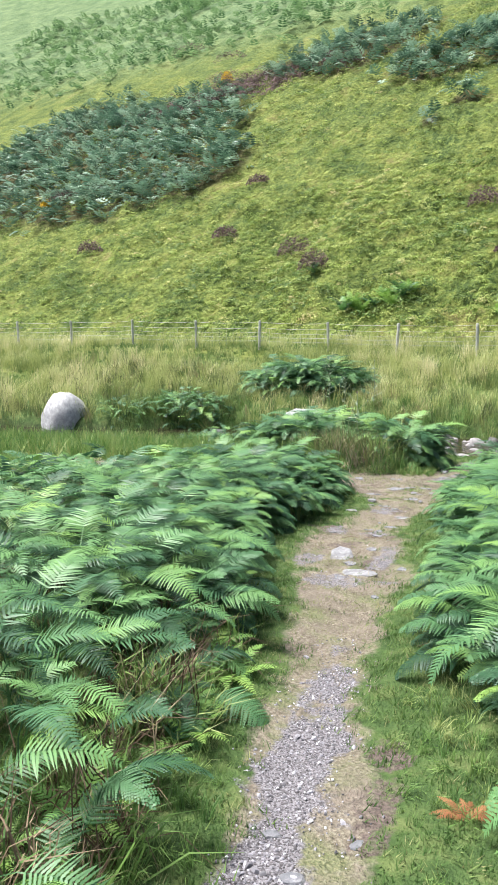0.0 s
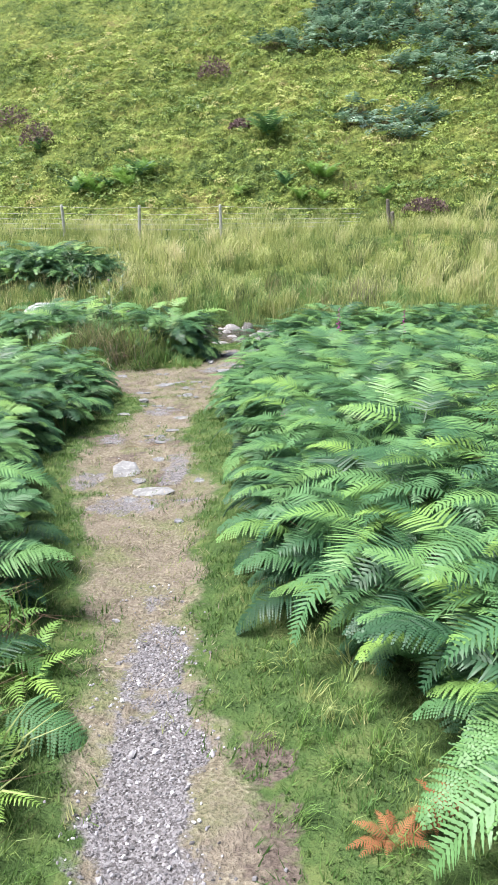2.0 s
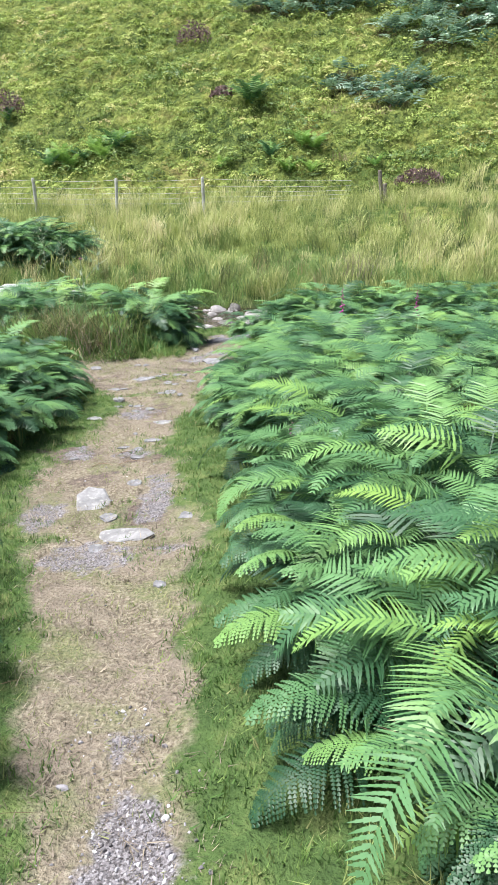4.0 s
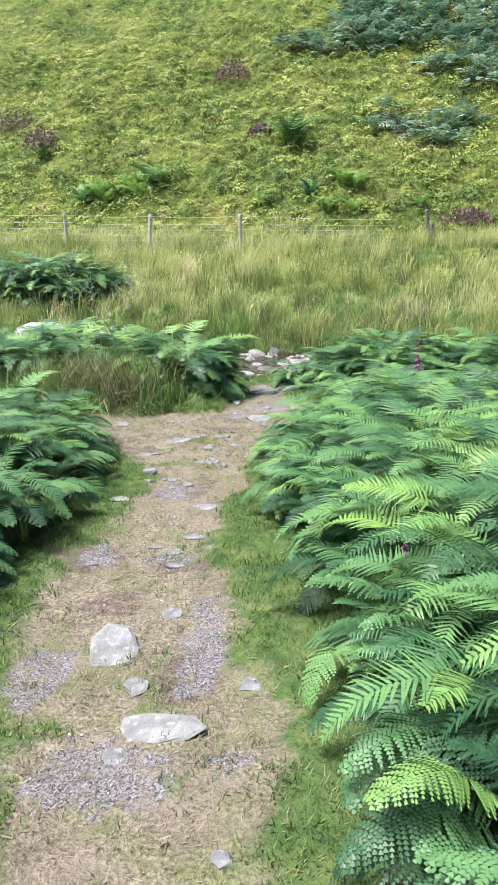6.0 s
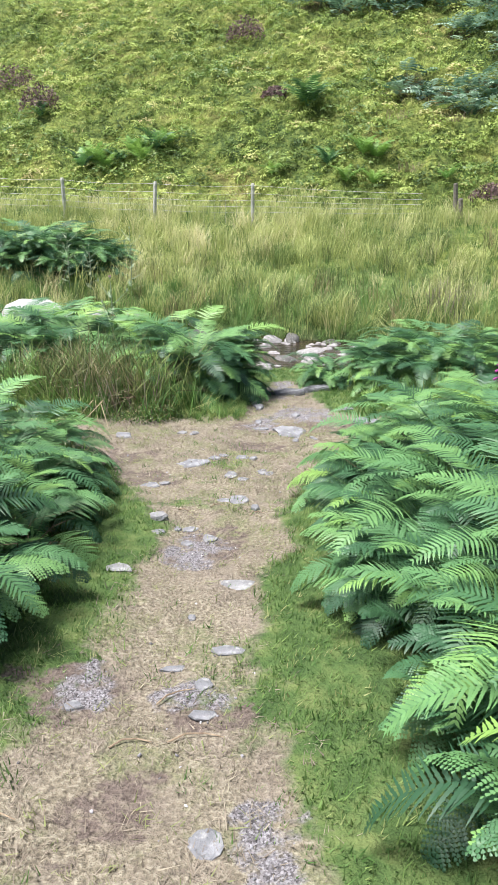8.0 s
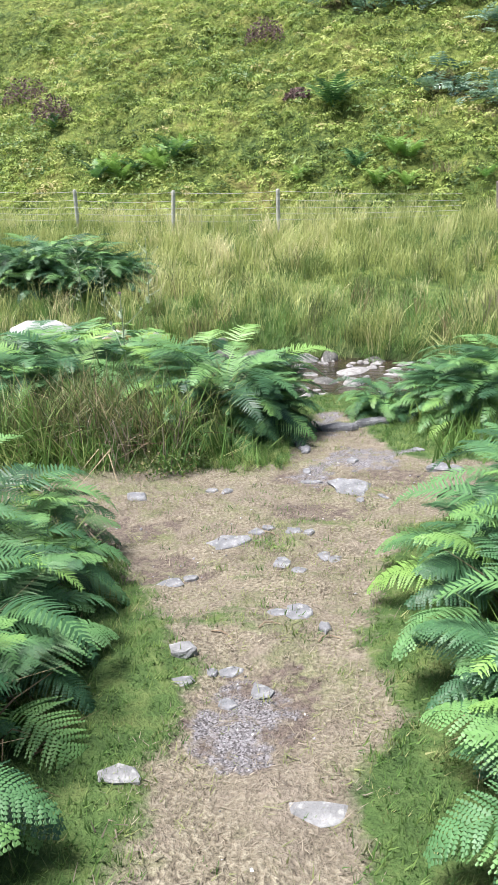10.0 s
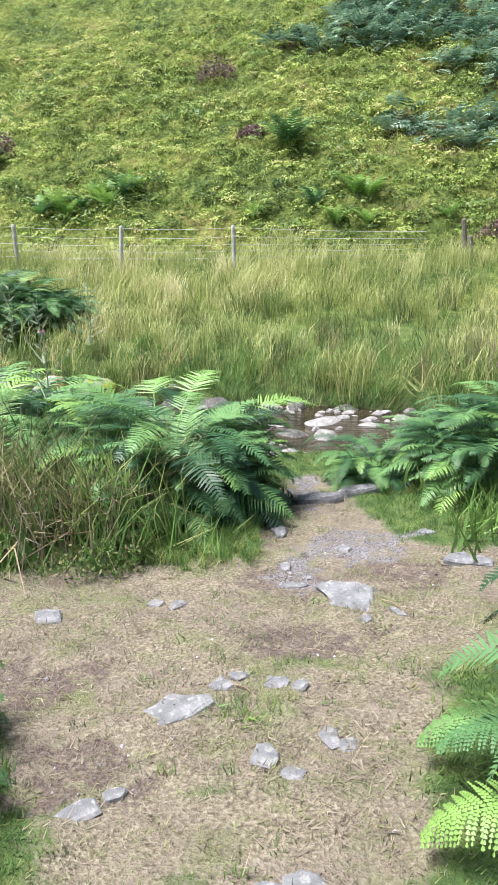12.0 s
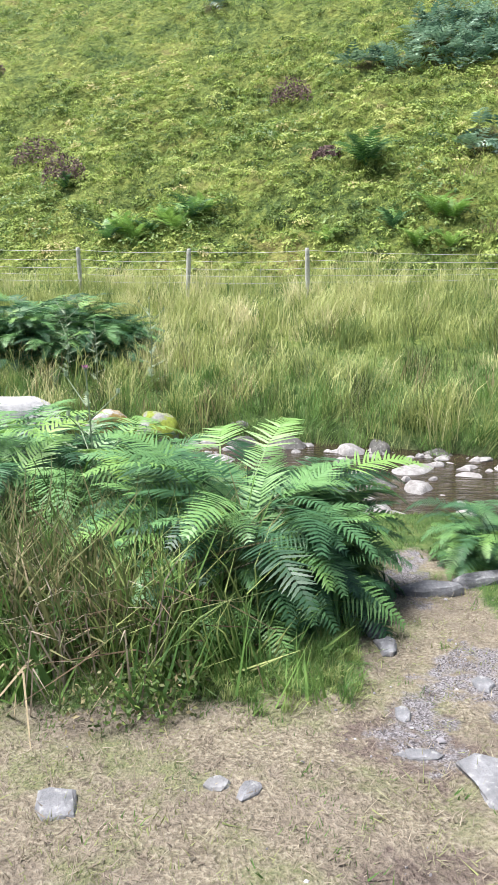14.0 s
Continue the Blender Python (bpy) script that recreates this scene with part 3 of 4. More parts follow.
# ---------------------------------------------------------------- bracken thickets
def thicket(name, label, places, out_yaw, edge, near=300, scale=1.0, mat=BRACKEN, seed=3, deep=0.9, bushy=0.1, close=(0, 0), tilt=1.0, grown=None):
    """A stand of bracken. places: the feet; out_yaw: the way to the open side; edge: metres from the open edge."""
    r = np.random.default_rng(seed)
    base = tagged(new(name), label, "fern")
    base.location = places[np.argmin(edge)]
    n = len(places)
    skirt = np.exp(-np.clip(edge, 0, 9) / 0.3)
    yaw = np.where(r.random(n) < 0.2 + 0.6 * skirt, out_yaw + r.normal(0, 0.85, n), r.uniform(0, 6.283, n))
    low = r.random(n) < bushy + 0.4 * skirt
    rise = np.where(low, r.uniform(0.02, 0.6, n), r.uniform(0.72, 1.0, n)) * (0.2 + 0.8 * (1 - np.exp(-np.clip(edge, 0, 9) / min(0.3, 0.4 * edge.max()))))
    tip = -np.abs(r.normal(0.05, 0.16, n)) - tilt * skirt * r.uniform(-0.1, 0.5, n) - (bushy > 0.2) * low * r.uniform(0.1, 0.7, n)
    pick = np.abs(rise[:, None] * STALKS[-1] - np.array(STALKS)[None]).argmin(1)
    size = scale * r.uniform(0.8, 1.15, n) * (1.0 if grown is None else spread(places[:, 1], grown))
    m = turns(yaw, tip, r.normal(0, 0.15, n), size)
    order = np.argsort(edge)
    fine, rest = order[:near], order[near:]
    for k in fine:
        ob = new("frond", (CLOSE_MESHES if close[0] < places[k][1] < close[1] else FROND_MESHES)[int(pick[k])])
        ob.parent = base
        ob.matrix_basis = Matrix.Translation(places[k] - np.array(base.location)) @ Matrix(m[k].tolist()).to_4x4()
    for part_name, sel, forms in (("inner_fronds", rest[edge[rest] < deep], FROND_FINE), ("back_fronds", rest[(edge[rest] >= deep) & (edge[rest] < deep + 1.3)], FROND_MID), ("far_fronds", rest[edge[rest] >= deep + 1.3], FROND_PLAIN)):
        if len(sel):
            ob = new(part_name, joined(part_name, forms, places[sel] - np.array(base.location), m[sel], mat, pick=pick[sel]))
            ob.parent = base
            tagged(ob, kind="stuff")
    return base


def left_stand():
    keep = lambda x, y: ((x < spread(y, LEFT_EDGE) - 0.12) & (y < spread(x, [(-9, -1.0), (-4.4, 0.9), (-3, 2.2), (-1.8, 3.8), (-1.2, 4.4), (0, 4.5)])) & (x > -7.5 + 0.6 * wobble(x, y, 0.9))) * np.where(spread(y, LEFT_EDGE) - x < 1.2, 1.0, 0.42) * spread(y, [(-6, 0.45), (-3.6, 0.55), (-2.6, 1.0), (9, 1.0)]) * np.where((y < -2.6) & (x > spread(y, LEFT_EDGE) - 0.75), 0.25, 1.0)  # noqa: E731
    p = scatter(14500, -7.5, 0.6, -7.0, 4.5, keep, 21)
    edge = np.minimum(spread(p[:, 1], LEFT_EDGE) - 0.12 - p[:, 0], 4.45 - p[:, 1])
    return thicket("bracken_thicket", "dense waist-high green bracken arching over the grassy verge", p, np.full(len(p), -1.57), edge, seed=31, close=(-5.5, 4.5), grown=[(-6, 0.85), (-3.4, 0.88), (-2.2, 1.0), (9, 1.0)])


def right_stand():
    keep = lambda x, y: ((x > spread(y, RIGHT_EDGE) + 0.08) & (x < 7.3 + 0.7 * wobble(y, x, 1.1)) & (y > -4.3 + 0.4 * wobble(x, y, 1.0)) & (y < spread(x, [(0, 4.4), (1.6, 4.65), (5, 4.2), (9, 3.4)]))) * np.where(x - spread(y, RIGHT_EDGE) < 1.2, 1.0, 0.42)  # noqa: E731
    p = scatter(13500, 0.6, 8.0, -6.0, 4.9, keep, 22)
    edge = np.minimum(p[:, 0] - spread(p[:, 1], RIGHT_EDGE) - 0.08, 4.75 - p[:, 1])
    return thicket("bracken_thicket", "dense waist-high bracken crowding the path, with lime-green young fronds", p, np.full(len(p), 1.57), edge, seed=32, close=(-4.5, 4.8))


def round_stand(cx, cy, rx, ry, n, label, seed, scale=1.0, near=120, name="bracken_clump", deep=0.5, bushy=0.1, tilt=1.0):
    r = np.random.default_rng(seed)
    a, u = r.uniform(0, 6.283, n), np.sqrt(r.random(n))
    x, y = cx + rx * u * np.cos(a), cy + ry * u * np.sin(a)
    p = np.stack([x, y, relief(x, y)], -1)
    return thicket(name, label, p, np.arctan2(-np.cos(a), np.sin(a)), (1 - u) * min(rx, ry), near, scale, seed=seed, deep=deep, bushy=bushy, tilt=tilt)


left_stand()
right_stand()
round_stand(-0.46, 6.95, 0.36, 0.32, 820, "bushy bracken clump at the fork of the path", 41, 1.3, 290, bushy=0.42, tilt=0.2)
round_stand(-2.3, 8.0, 1.35, 0.8, 900, "bright green bracken behind rushes on the stream bank", 42, 1.42, 280)
round_stand(1.18, 7.75, 0.24, 0.32, 170, "small bracken clump beside the spur to the stream", 43, 0.7, 170, bushy=0.4)
round_stand(2.35, 7.3, 0.75, 0.65, 700, "bracken along the side path near the stream", 44, 1.15, 220)
round_stand(4.6, 7.4, 1.6, 1.0, 800, "bracken along the side path near the stream", 45, 1.15, 60, deep=0.6)
round_stand(-4.5, 15.0, 1.7, 0.9, 900, "dark bracken among rushes across the stream", 46, 1.45, 40, deep=0.5)
round_stand(-7.2, 12.6, 0.9, 0.5, 240, "bracken clump on the far bank of the stream", 47, 1.0, 20, deep=0.0)
round_stand(-9.0, 12.0, 0.5, 0.4, 60, "small bracken clump beside a pale boulder", 48, 0.9, 10, deep=0.0)
round_stand(-4.2, 8.3, 1.2, 0.7, 240, "bracken on the near bank of the stream", 49, 0.85, 40, deep=0.0)


def hill_bracken():
    keep = lambda x, y: hill_cover(x, y) * np.where(y < 35, 1.0, 0.5)  # noqa: E731
    p = np.concatenate([scatter(4200, 1, 17, 24, 37, keep, 61), scatter(15000, -50, 14, 36, 64, keep, 62)])
    r = np.random.default_rng(63)
    n = len(p)
    m = turns(r.normal(3.14, 1.1, n), -np.abs(r.normal(0.25, 0.25, n)), r.normal(0, 0.2, n), np.where(p[:, 1] < 36, 0.95, 1.5) * r.uniform(0.8, 1.25, n))
    p[:, 2] -= 0.1
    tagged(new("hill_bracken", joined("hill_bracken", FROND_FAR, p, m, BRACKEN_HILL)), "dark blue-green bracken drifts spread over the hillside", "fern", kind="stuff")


hill_bracken()


def upper_bracken():
    p = scatter(5500, -75, 30, 56, 110, lambda x, y: ease(58, 66, y + 0.22 * x) * (0.35 + 0.65 * ease(-0.5, 0.4, wobble(x, y, 0.35))), 65)
    r = np.random.default_rng(66)
    n = len(p)
    m = turns(r.normal(3.14, 1.2, n), -np.abs(r.normal(0.3, 0.25, n)), r.normal(0, 0.2, n), r.uniform(1.4, 2.4, n))
    p[:, 2] -= 0.4
    tagged(new("upper_bracken", joined("upper_bracken", FROND_FAR, p, m, UPPER_HILL)), "pale green bracken on the distant upper slope", "fern", kind="stuff")


upper_bracken()


def fern(x, y, fronds, size, label, mat, seed, upright=0.5, name="fern"):
    """A single fern: a shuttlecock of fronds round one crown."""
    r = np.random.default_rng(seed)
    base = tagged(new(name), label, "fern")
    base.location = (x, y, float(relief(x, y)) - 0.02)
    me = mesh_of("frond", *frond_form(seed, 0.7, 0.08, 0.34, 17, 0.03, True, 8, 80), mat)
    for k in range(fronds):
        ob = new("frond", me)
        ob.parent = base
        ob.matrix_basis = Matrix(turns(np.array([6.283 * k / fronds + r.normal(0, 0.2)]), np.array([-r.uniform(0.05, 1.0 - upright)]), np.array([r.normal(0, 0.1)]), np.array([size * r.uniform(0.8, 1.15)]))[0].tolist()).to_4x4()
    return base


FERNS = [(1.65, 26.3, 20, 1.35, BRACKEN, 0.5, "dark upright fern on the mossy hillside"),
         (3.69, 23.6, 14, 0.95, FERN_LIME, 0.5, "bright green fern at the foot of the hill"), (3.3, 23.7, 12, 0.85, FERN_LIME, 0.5, "bright green fern at the foot of the hill"),
         (2.24, 23.8, 12, 0.85, BRACKEN, 0.6, "dark green fern at the foot of the hill"), (0.47, 23.7, 9, 0.65, FERN_LIME, 0.5, "small lime-green fern on the turf"),
         (2.74, 22.9, 11, 0.75, FERN_LIME, 0.5, "bright green fern just behind the fence"), (3.53, 22.7, 11, 0.75, FERN_LIME, 0.6, "bright green fern just behind the fence")]
FERNS += [(-5.9 + 0.42 * k, 25.45 + 0.25 * math.sin(k * 2.1), 13, 0.85 + 0.12 * math.sin(k * 1.3), FERN_LIME if k % 3 else BRACKEN, 0.45, "leafy green fern in a row above the fence") for k in range(7)]
FERNS += [(-3.9, 25.9, 12, 0.8, FERN_LIME, 0.5, "leafy green fern in a row above the fence"), (-3.1, 25.7, 12, 0.85, FERN_LIME, 0.5, "leafy green fern in a row above the fence"), (5.6, 22.2, 9, 0.6, FERN_LIME, 0.5, "small lime-green fern on the turf"), (-8.0, 28.3, 9, 0.7, BRACKEN, 0.5, "small dark fern below the heather")]
for k, (x, y, n, size, mat, upright, label) in enumerate(FERNS):
    fern(x, y, n, size * 1.4, label, mat, 100 + k, upright)
for k, (x, y) in enumerate(((0.12, -3.95), (0.0, -3.35), (0.05, -4.3), (1.62, -4.15), (-0.35, -2.3), (0.08, -2.95), (-0.1, -4.6), (0.16, -3.6), (-0.18, -2.6), (-0.3, -3.9))):
    fern(x, y, 9, 0.3 + 0.05 * (k % 3), "young lime-green fern at the edge of the path", FERN_LIME, 140 + k, 0.35)
fern(1.34, -3.75, 11, 0.18, "withered orange bracken lying in the grass", DEAD_FERN, 150, 0.1, "dead_bracken")
fern(1.5, -3.66, 8, 0.16, "withered orange bracken lying in the grass", DEAD_FERN, 151, 0.1, "dead_bracken")


# ---------------------------------------------------------------- heather and gorse on the hill
def shrub(x, y, rad, tall, mat, label, category, seed, name):
    rad, tall = rad * 1.35, tall * 1.6
    form = clump_form(seed, 800, rad, tall, 0.07)
    ob = new(name, mesh_of(name, form[0], form[1], mat, np.repeat(np.random.default_rng(seed).random(800), 4)))
    ob.location = (x, y, float(relief(x, y)) - 0.02)
    return tagged(ob, label, category)


for k, (x, y, rad, tall) in enumerate(((-9.5, 30.6, 0.75, 0.7), (-8.1, 28.8, 0.6, 0.65), (-0.6, 31.5, 0.6, 0.65), (-14.5, 33.6, 0.6, 0.5), (-24, 34.8, 0.6, 0.5), (-14.2, 38.5, 0.6, 0.4), (0.6, 27.4, 0.4, 0.25), (-23.5, 57.5, 1.6, 0.7), (-31, 43.0, 0.9, 0.5), (-33, 71, 1.5, 0.7), (-26, 65, 1.4, 0.6), (6.9, 21.3, 0.6, 0.3))):
    shrub(x, y, rad, tall, HEATHER, "purple-brown heather bush on the hillside", "heather", 200 + k, "heather_bush")
shrub(-24, 58.3, 0.4, 0.5, GORSE, "small patch of yellow gorse flower", "gorse", 230, "gorse_bush")
shrub(-32.5, 42.7, 0.35, 0.4, GORSE, "small patch of yellow gorse flower", "gorse", 231, "gorse_bush")


# ---------------------------------------------------------------- stones
def stone_form(seed, w, d, h, sides=11):
    """A weathered stone: an uneven outline with a sunken foot, split along flat faces where it stands high."""
    r = np.random.default_rng(seed)
    a = np.linspace(0, 6.283, sides, endpoint=False) + r.uniform(-0.3, 0.3, sides) * 6.283 / sides
    rad = 1 + np.clip(r.normal(0, 0.15, sides), -0.25, 0.25)
    rings = []
    for q, z in ((1.0, -0.6), (1.04, 0.05), (1.0, 0.42), (0.86, 0.78), (0.48, 0.98)) if h > 0.08 else ((0.97, -0.45), (1.0, 0.1), (0.97, 0.55), (0.82, 0.88), (0.45, 1.0)):
        j = 1 + r.normal(0, 0.04, sides)
        rings.append(np.stack([np.cos(a) * rad * q * j, np.sin(a) * rad * q * j, z + r.normal(0, 0.05, sides) * (z > 0.3)], -1))
    V = np.concatenate(rings + [np.array([[0, 0, 1.0]])])
    if h > 0.08:
        for _ in range(8):
            t, up = r.uniform(0, 6.283), r.uniform(0.1, 1.1)
            n = np.array([np.cos(t), np.sin(t), up]) / math.hypot(1, up)
            over = np.clip(V @ n - r.uniform(0.72, 0.92), 0, None)
            V = V - over[:, None] * n * 0.85
    V = V * np.array([w / 2, d / 2, h])
    T = []
    for k in range(4):
        for i in range(sides):
            p, q = k * sides + i, k * sides + (i + 1) % sides
            T += [(p, q, q + sides), (p, q + sides, p + sides)]
    T += [(4 * sides + i, 4 * sides + (i + 1) % sides, 5 * sides) for i in range(sides)]
    return V, np.array(T)


def stone(x, y, w, d, h, yaw, mat, label, seed, name="stone", group="", z=None, sides=11):
    ob = new(name, mesh_of(name, *stone_form(seed, w, d, h, sides), mat, smooth=w > 0.35 and h > 0.08))
    ob.matrix_world = pose(x, y, float(relief(x, y)) if z is None else z, RNG.normal(0, 3), RNG.normal(0, 3), yaw)
    return tagged(ob, label, "stone" if name != "boulder" else "boulder", group)


PATH_STONES = [(-0.02, 0.04, 0.26, 0.4, 0.035, 10), (0.13, -0.25, 0.11, 0.14, 0.02, 30), (0.24, -0.51, 0.31, 0.19, 0.03, -10), (0.57, -0.21, 0.1, 0.11, 0.02, 0), (0.13, -0.66, 0.08, 0.1, 0.02, 0), (0.19, 0.42, 0.11, 0.11, 0.015, 40),
               (-0.4, 2.21, 0.15, 0.09, 0.03, 0), (0.23, 2.09, 0.2, 0.1, 0.03, -15), (0.19, 1.43, 0.15, 0.07, 0.025, 0), (-0.01, 1.32, 0.1, 0.05, 0.02, 0), (0.12, 1.18, 0.07, 0.08, 0.02, 0), (-0.35, 1.06, 0.08, 0.05, 0.02, 0), (0.13, 1.01, 0.1, 0.05, 0.02, 0), (0.02, 1.75, 0.04, 0.05, 0.02, 0), (-0.09, 2.66, 0.07, 0.07, 0.02, 0), (-0.27, 2.77, 0.12, 0.08, 0.015, 0), (0.09, 3.34, 0.11, 0.09, 0.015, 0),
               (-0.21, 4.26, 0.27, 0.16, 0.03, 25), (-0.91, 5.12, 0.18, 0.15, 0.04, 0), (-0.4, 5.26, 0.09, 0.09, 0.03, 20), (-0.29, 5.22, 0.07, 0.12, 0.03, -30), (-0.05, 4.42, 0.1, 0.1, 0.02, 30), (0.02, 4.48, 0.09, 0.06, 0.02, 10), (0.17, 4.41, 0.11, 0.08, 0.025, 0), (0.26, 4.38, 0.07, 0.08, 0.025, 0), (0.33, 4.03, 0.09, 0.13, 0.02, 0), (0.39, 3.98, 0.09, 0.09, 0.02, 0), (0.1, 3.92, 0.1, 0.12, 0.02, -30), (0.19, 3.83, 0.08, 0.07, 0.02, -30), (-0.46, 3.69, 0.15, 0.1, 0.03, 30), (-0.37, 3.78, 0.09, 0.06, 0.02, 20), (0.19, 3.33, 0.13, 0.13, 0.025, 15), (0.29, 3.18, 0.05, 0.08, 0.03, 0), (-0.3, 2.96, 0.12, 0.11, 0.05, 45), (-0.1, 2.88, 0.11, 0.07, 0.02, 20), (0.03, 2.74, 0.08, 0.1, 0.02, 10), (-0.17, 2.86, 0.05, 0.06, 0.02, 0), (0.66, 6.02, 0.1, 0.13, 0.03, 0), (0.31, 5.49, 0.17, 0.07, 0.03, -10), (1.29, 5.75, 0.2, 0.17, 0.06, 0), (1.4, 5.7, 0.12, 0.12, 0.05, 0), (0.29, 6.38, 0.11, 0.15, 0.06, 0), (0.29, 5.78, 0.07, 0.11, 0.03, 0), (0.26, 6.55, 0.1, 0.13, 0.06, 0), (0.62, 5.0, 0.06, 0.07, 0.03, 0), (0.78, 5.05, 0.05, 0.11, 0.02, 30), (1.2, 6.2, 0.12, 0.08, 0.03, 0), (0.82, -4.25, 0.1, 0.06, 0.02, 10), (0.68, -4.05, 0.07, 0.05, 0.02, 10), (0.98, -4.0, 0.06, 0.04, 0.02, 60), (0.5, -1.1, 0.07, 0.06, 0.02, 0)]
for k, (x, y, w, d, h, yaw) in enumerate(PATH_STONES):
    pale = k in (0, 2, 6, 7, 33, 19)
    stone(x, y, w * 0.98, d * 0.98, h * 0.6, yaw, PALE_ROCK if pale else SLATE, "pale grey stone set in the trodden path" if pale else "flat grey slate stone bedded in the path", 300 + k, "stone", "stones in the path", sides=7 + k % 3)
stone(0.59, 5.27, 0.28, 0.4, 0.03, 20, SLATE, "large flat slate slab at the fork of the path", 360, "stone_slab", "stones in the path")
stone(0.62, 7.15, 0.34, 0.14, 0.06, -4, SLATE, "long flat stone step on the way to the stream", 361, "stone_step")
stone(0.95, 7.28, 0.36, 0.13, 0.06, 8, SLATE, "long flat stone step on the way to the stream", 362, "stone_step")

STREAM_STONES = [(0.45, 12.2, 0.42, 0.4, 0.32, STREAM_ROCK), (1.1, 11.35, 0.72, 0.45, 0.2, STREAM_ROCK), (1.1, 10.7, 0.44, 0.4, 0.24, STREAM_ROCK), (0.72, 10.75, 0.4, 0.45, 0.22, WET_ROCK), (1.72, 11.2, 0.5, 0.3, 0.15, STREAM_ROCK), (0.6, 9.9, 0.34, 0.42, 0.2, STREAM_ROCK), (2.2, 11.5, 0.36, 0.25, 0.22, STREAM_ROCK), (1.3, 12.0, 0.16, 0.16, 0.18, STREAM_ROCK), (1.3, 11.0, 0.14, 0.14, 0.16, STREAM_ROCK), (1.0, 10.95, 0.16, 0.12, 0.2, STREAM_ROCK), (0.5, 11.2, 0.3, 0.3, 0.16, STREAM_ROCK), (0.35, 11.7, 0.25, 0.25, 0.22, STREAM_ROCK), (0.85, 12.35, 0.7, 0.3, 0.3, WET_ROCK), (1.55, 12.2, 0.5, 0.3, 0.22, WET_ROCK), (-0.3, 12.5, 0.5, 0.4, 0.3, WET_ROCK), (-0.9, 12.6, 0.45, 0.4, 0.3, WET_ROCK), (0.3, 10.4, 0.35, 0.35, 0.2, STREAM_ROCK), (-0.1, 11.2, 0.4, 0.3, 0.15, STREAM_ROCK), (-1.1, 11.8, 0.5, 0.4, 0.2, STREAM_ROCK), (5.0, 9.8, 0.5, 0.4, 0.4, MOSS_ROCK), (4.4, 10.2, 0.4, 0.3, 0.4, WET_ROCK), (-6.2, 11.8, 0.7, 0.4, 0.3, WET_ROCK), (-5.4, 11.6, 0.5, 0.4, 0.2, STREAM_ROCK), (-8.6, 10.6, 0.6, 0.3, 0.2, PALE_ROCK), (-4.9, 12.4, 0.5, 0.4, 0.35, STREAM_ROCK), (-3.2, 12.35, 0.5, 0.35, 0.3, WET_ROCK), (3.2, 10.9, 0.4, 0.3, 0.2, STREAM_ROCK), (0.62, 9.3, 0.3, 0.3, 0.1, STREAM_ROCK)]
for k, (x, y, w, d, h, mat) in enumerate(STREAM_STONES):
    label = {"stream_rock": "grey water-worn rock standing in the stream", "wet_rock": "dark wet rock under the stream bank", "mossy_rock": "moss-covered rock on the stream bank", "pale_rock": "pale flat rock beside the stream"}[mat.name]
    stone(x, y, w * 1.1, d * 1.1, h * 0.55, 37 * k, mat, label, 400 + k, "rock", "rocks of the stream", z=min(max(float(height(x, y)), WATER - 0.06), WATER + 0.12), sides=13)
stone(-3.95, 12.7, 1.15, 0.8, 0.36, 8, BOULDER_ROCK, "large pale boulder on the far bank of the stream", 450, "boulder", z=-0.85, sides=17)
stone(-2.72, 12.75, 0.75, 0.5, 0.24, 8, RUST_ROCK, "pale boulder with orange moss on its top", 451, "boulder", z=-0.9, sides=15)
stone(-2.05, 12.7, 0.66, 0.5, 0.24, 30, MOSS_ROCK, "boulder capped with bright yellow-green moss", 452, "boulder", z=-0.92, sides=15)
stone(-10.75, 11.6, 1.5, 1.2, 0.62, 75, BOULDER_ROCK, "big pale grey boulder standing by the stream", 453, "boulder", sides=17)


def build_cobbles():
    """Loose cobbles along the margins of the stream."""
    r = np.random.default_rng(75)
    x = r.uniform(-2.5, 3.2, 200)
    y = stream_y(x) + np.where(r.random(200) < 0.6, r.normal(-1.15, 0.35, 200), r.normal(1.25, 0.2, 200))
    z = np.maximum(relief(x, y), WATER - 0.03)
    forms = [stone_form(90 + k, 1, 0.75, 0.5, 8) for k in range(6)]
    m = turns(r.uniform(0, 6.283, 200), r.normal(0, 0.2, 200), r.normal(0, 0.2, 200), r.uniform(0.08, 0.28, 200))
    tagged(new("cobbles", joined("cobbles", forms, np.stack([x, y, z], -1), m * np.array([1, 1, 0.55])[None, :, None], STREAM_ROCK)), "grey rounded cobbles along the stream margins", "stones", kind="stuff")


build_cobbles()


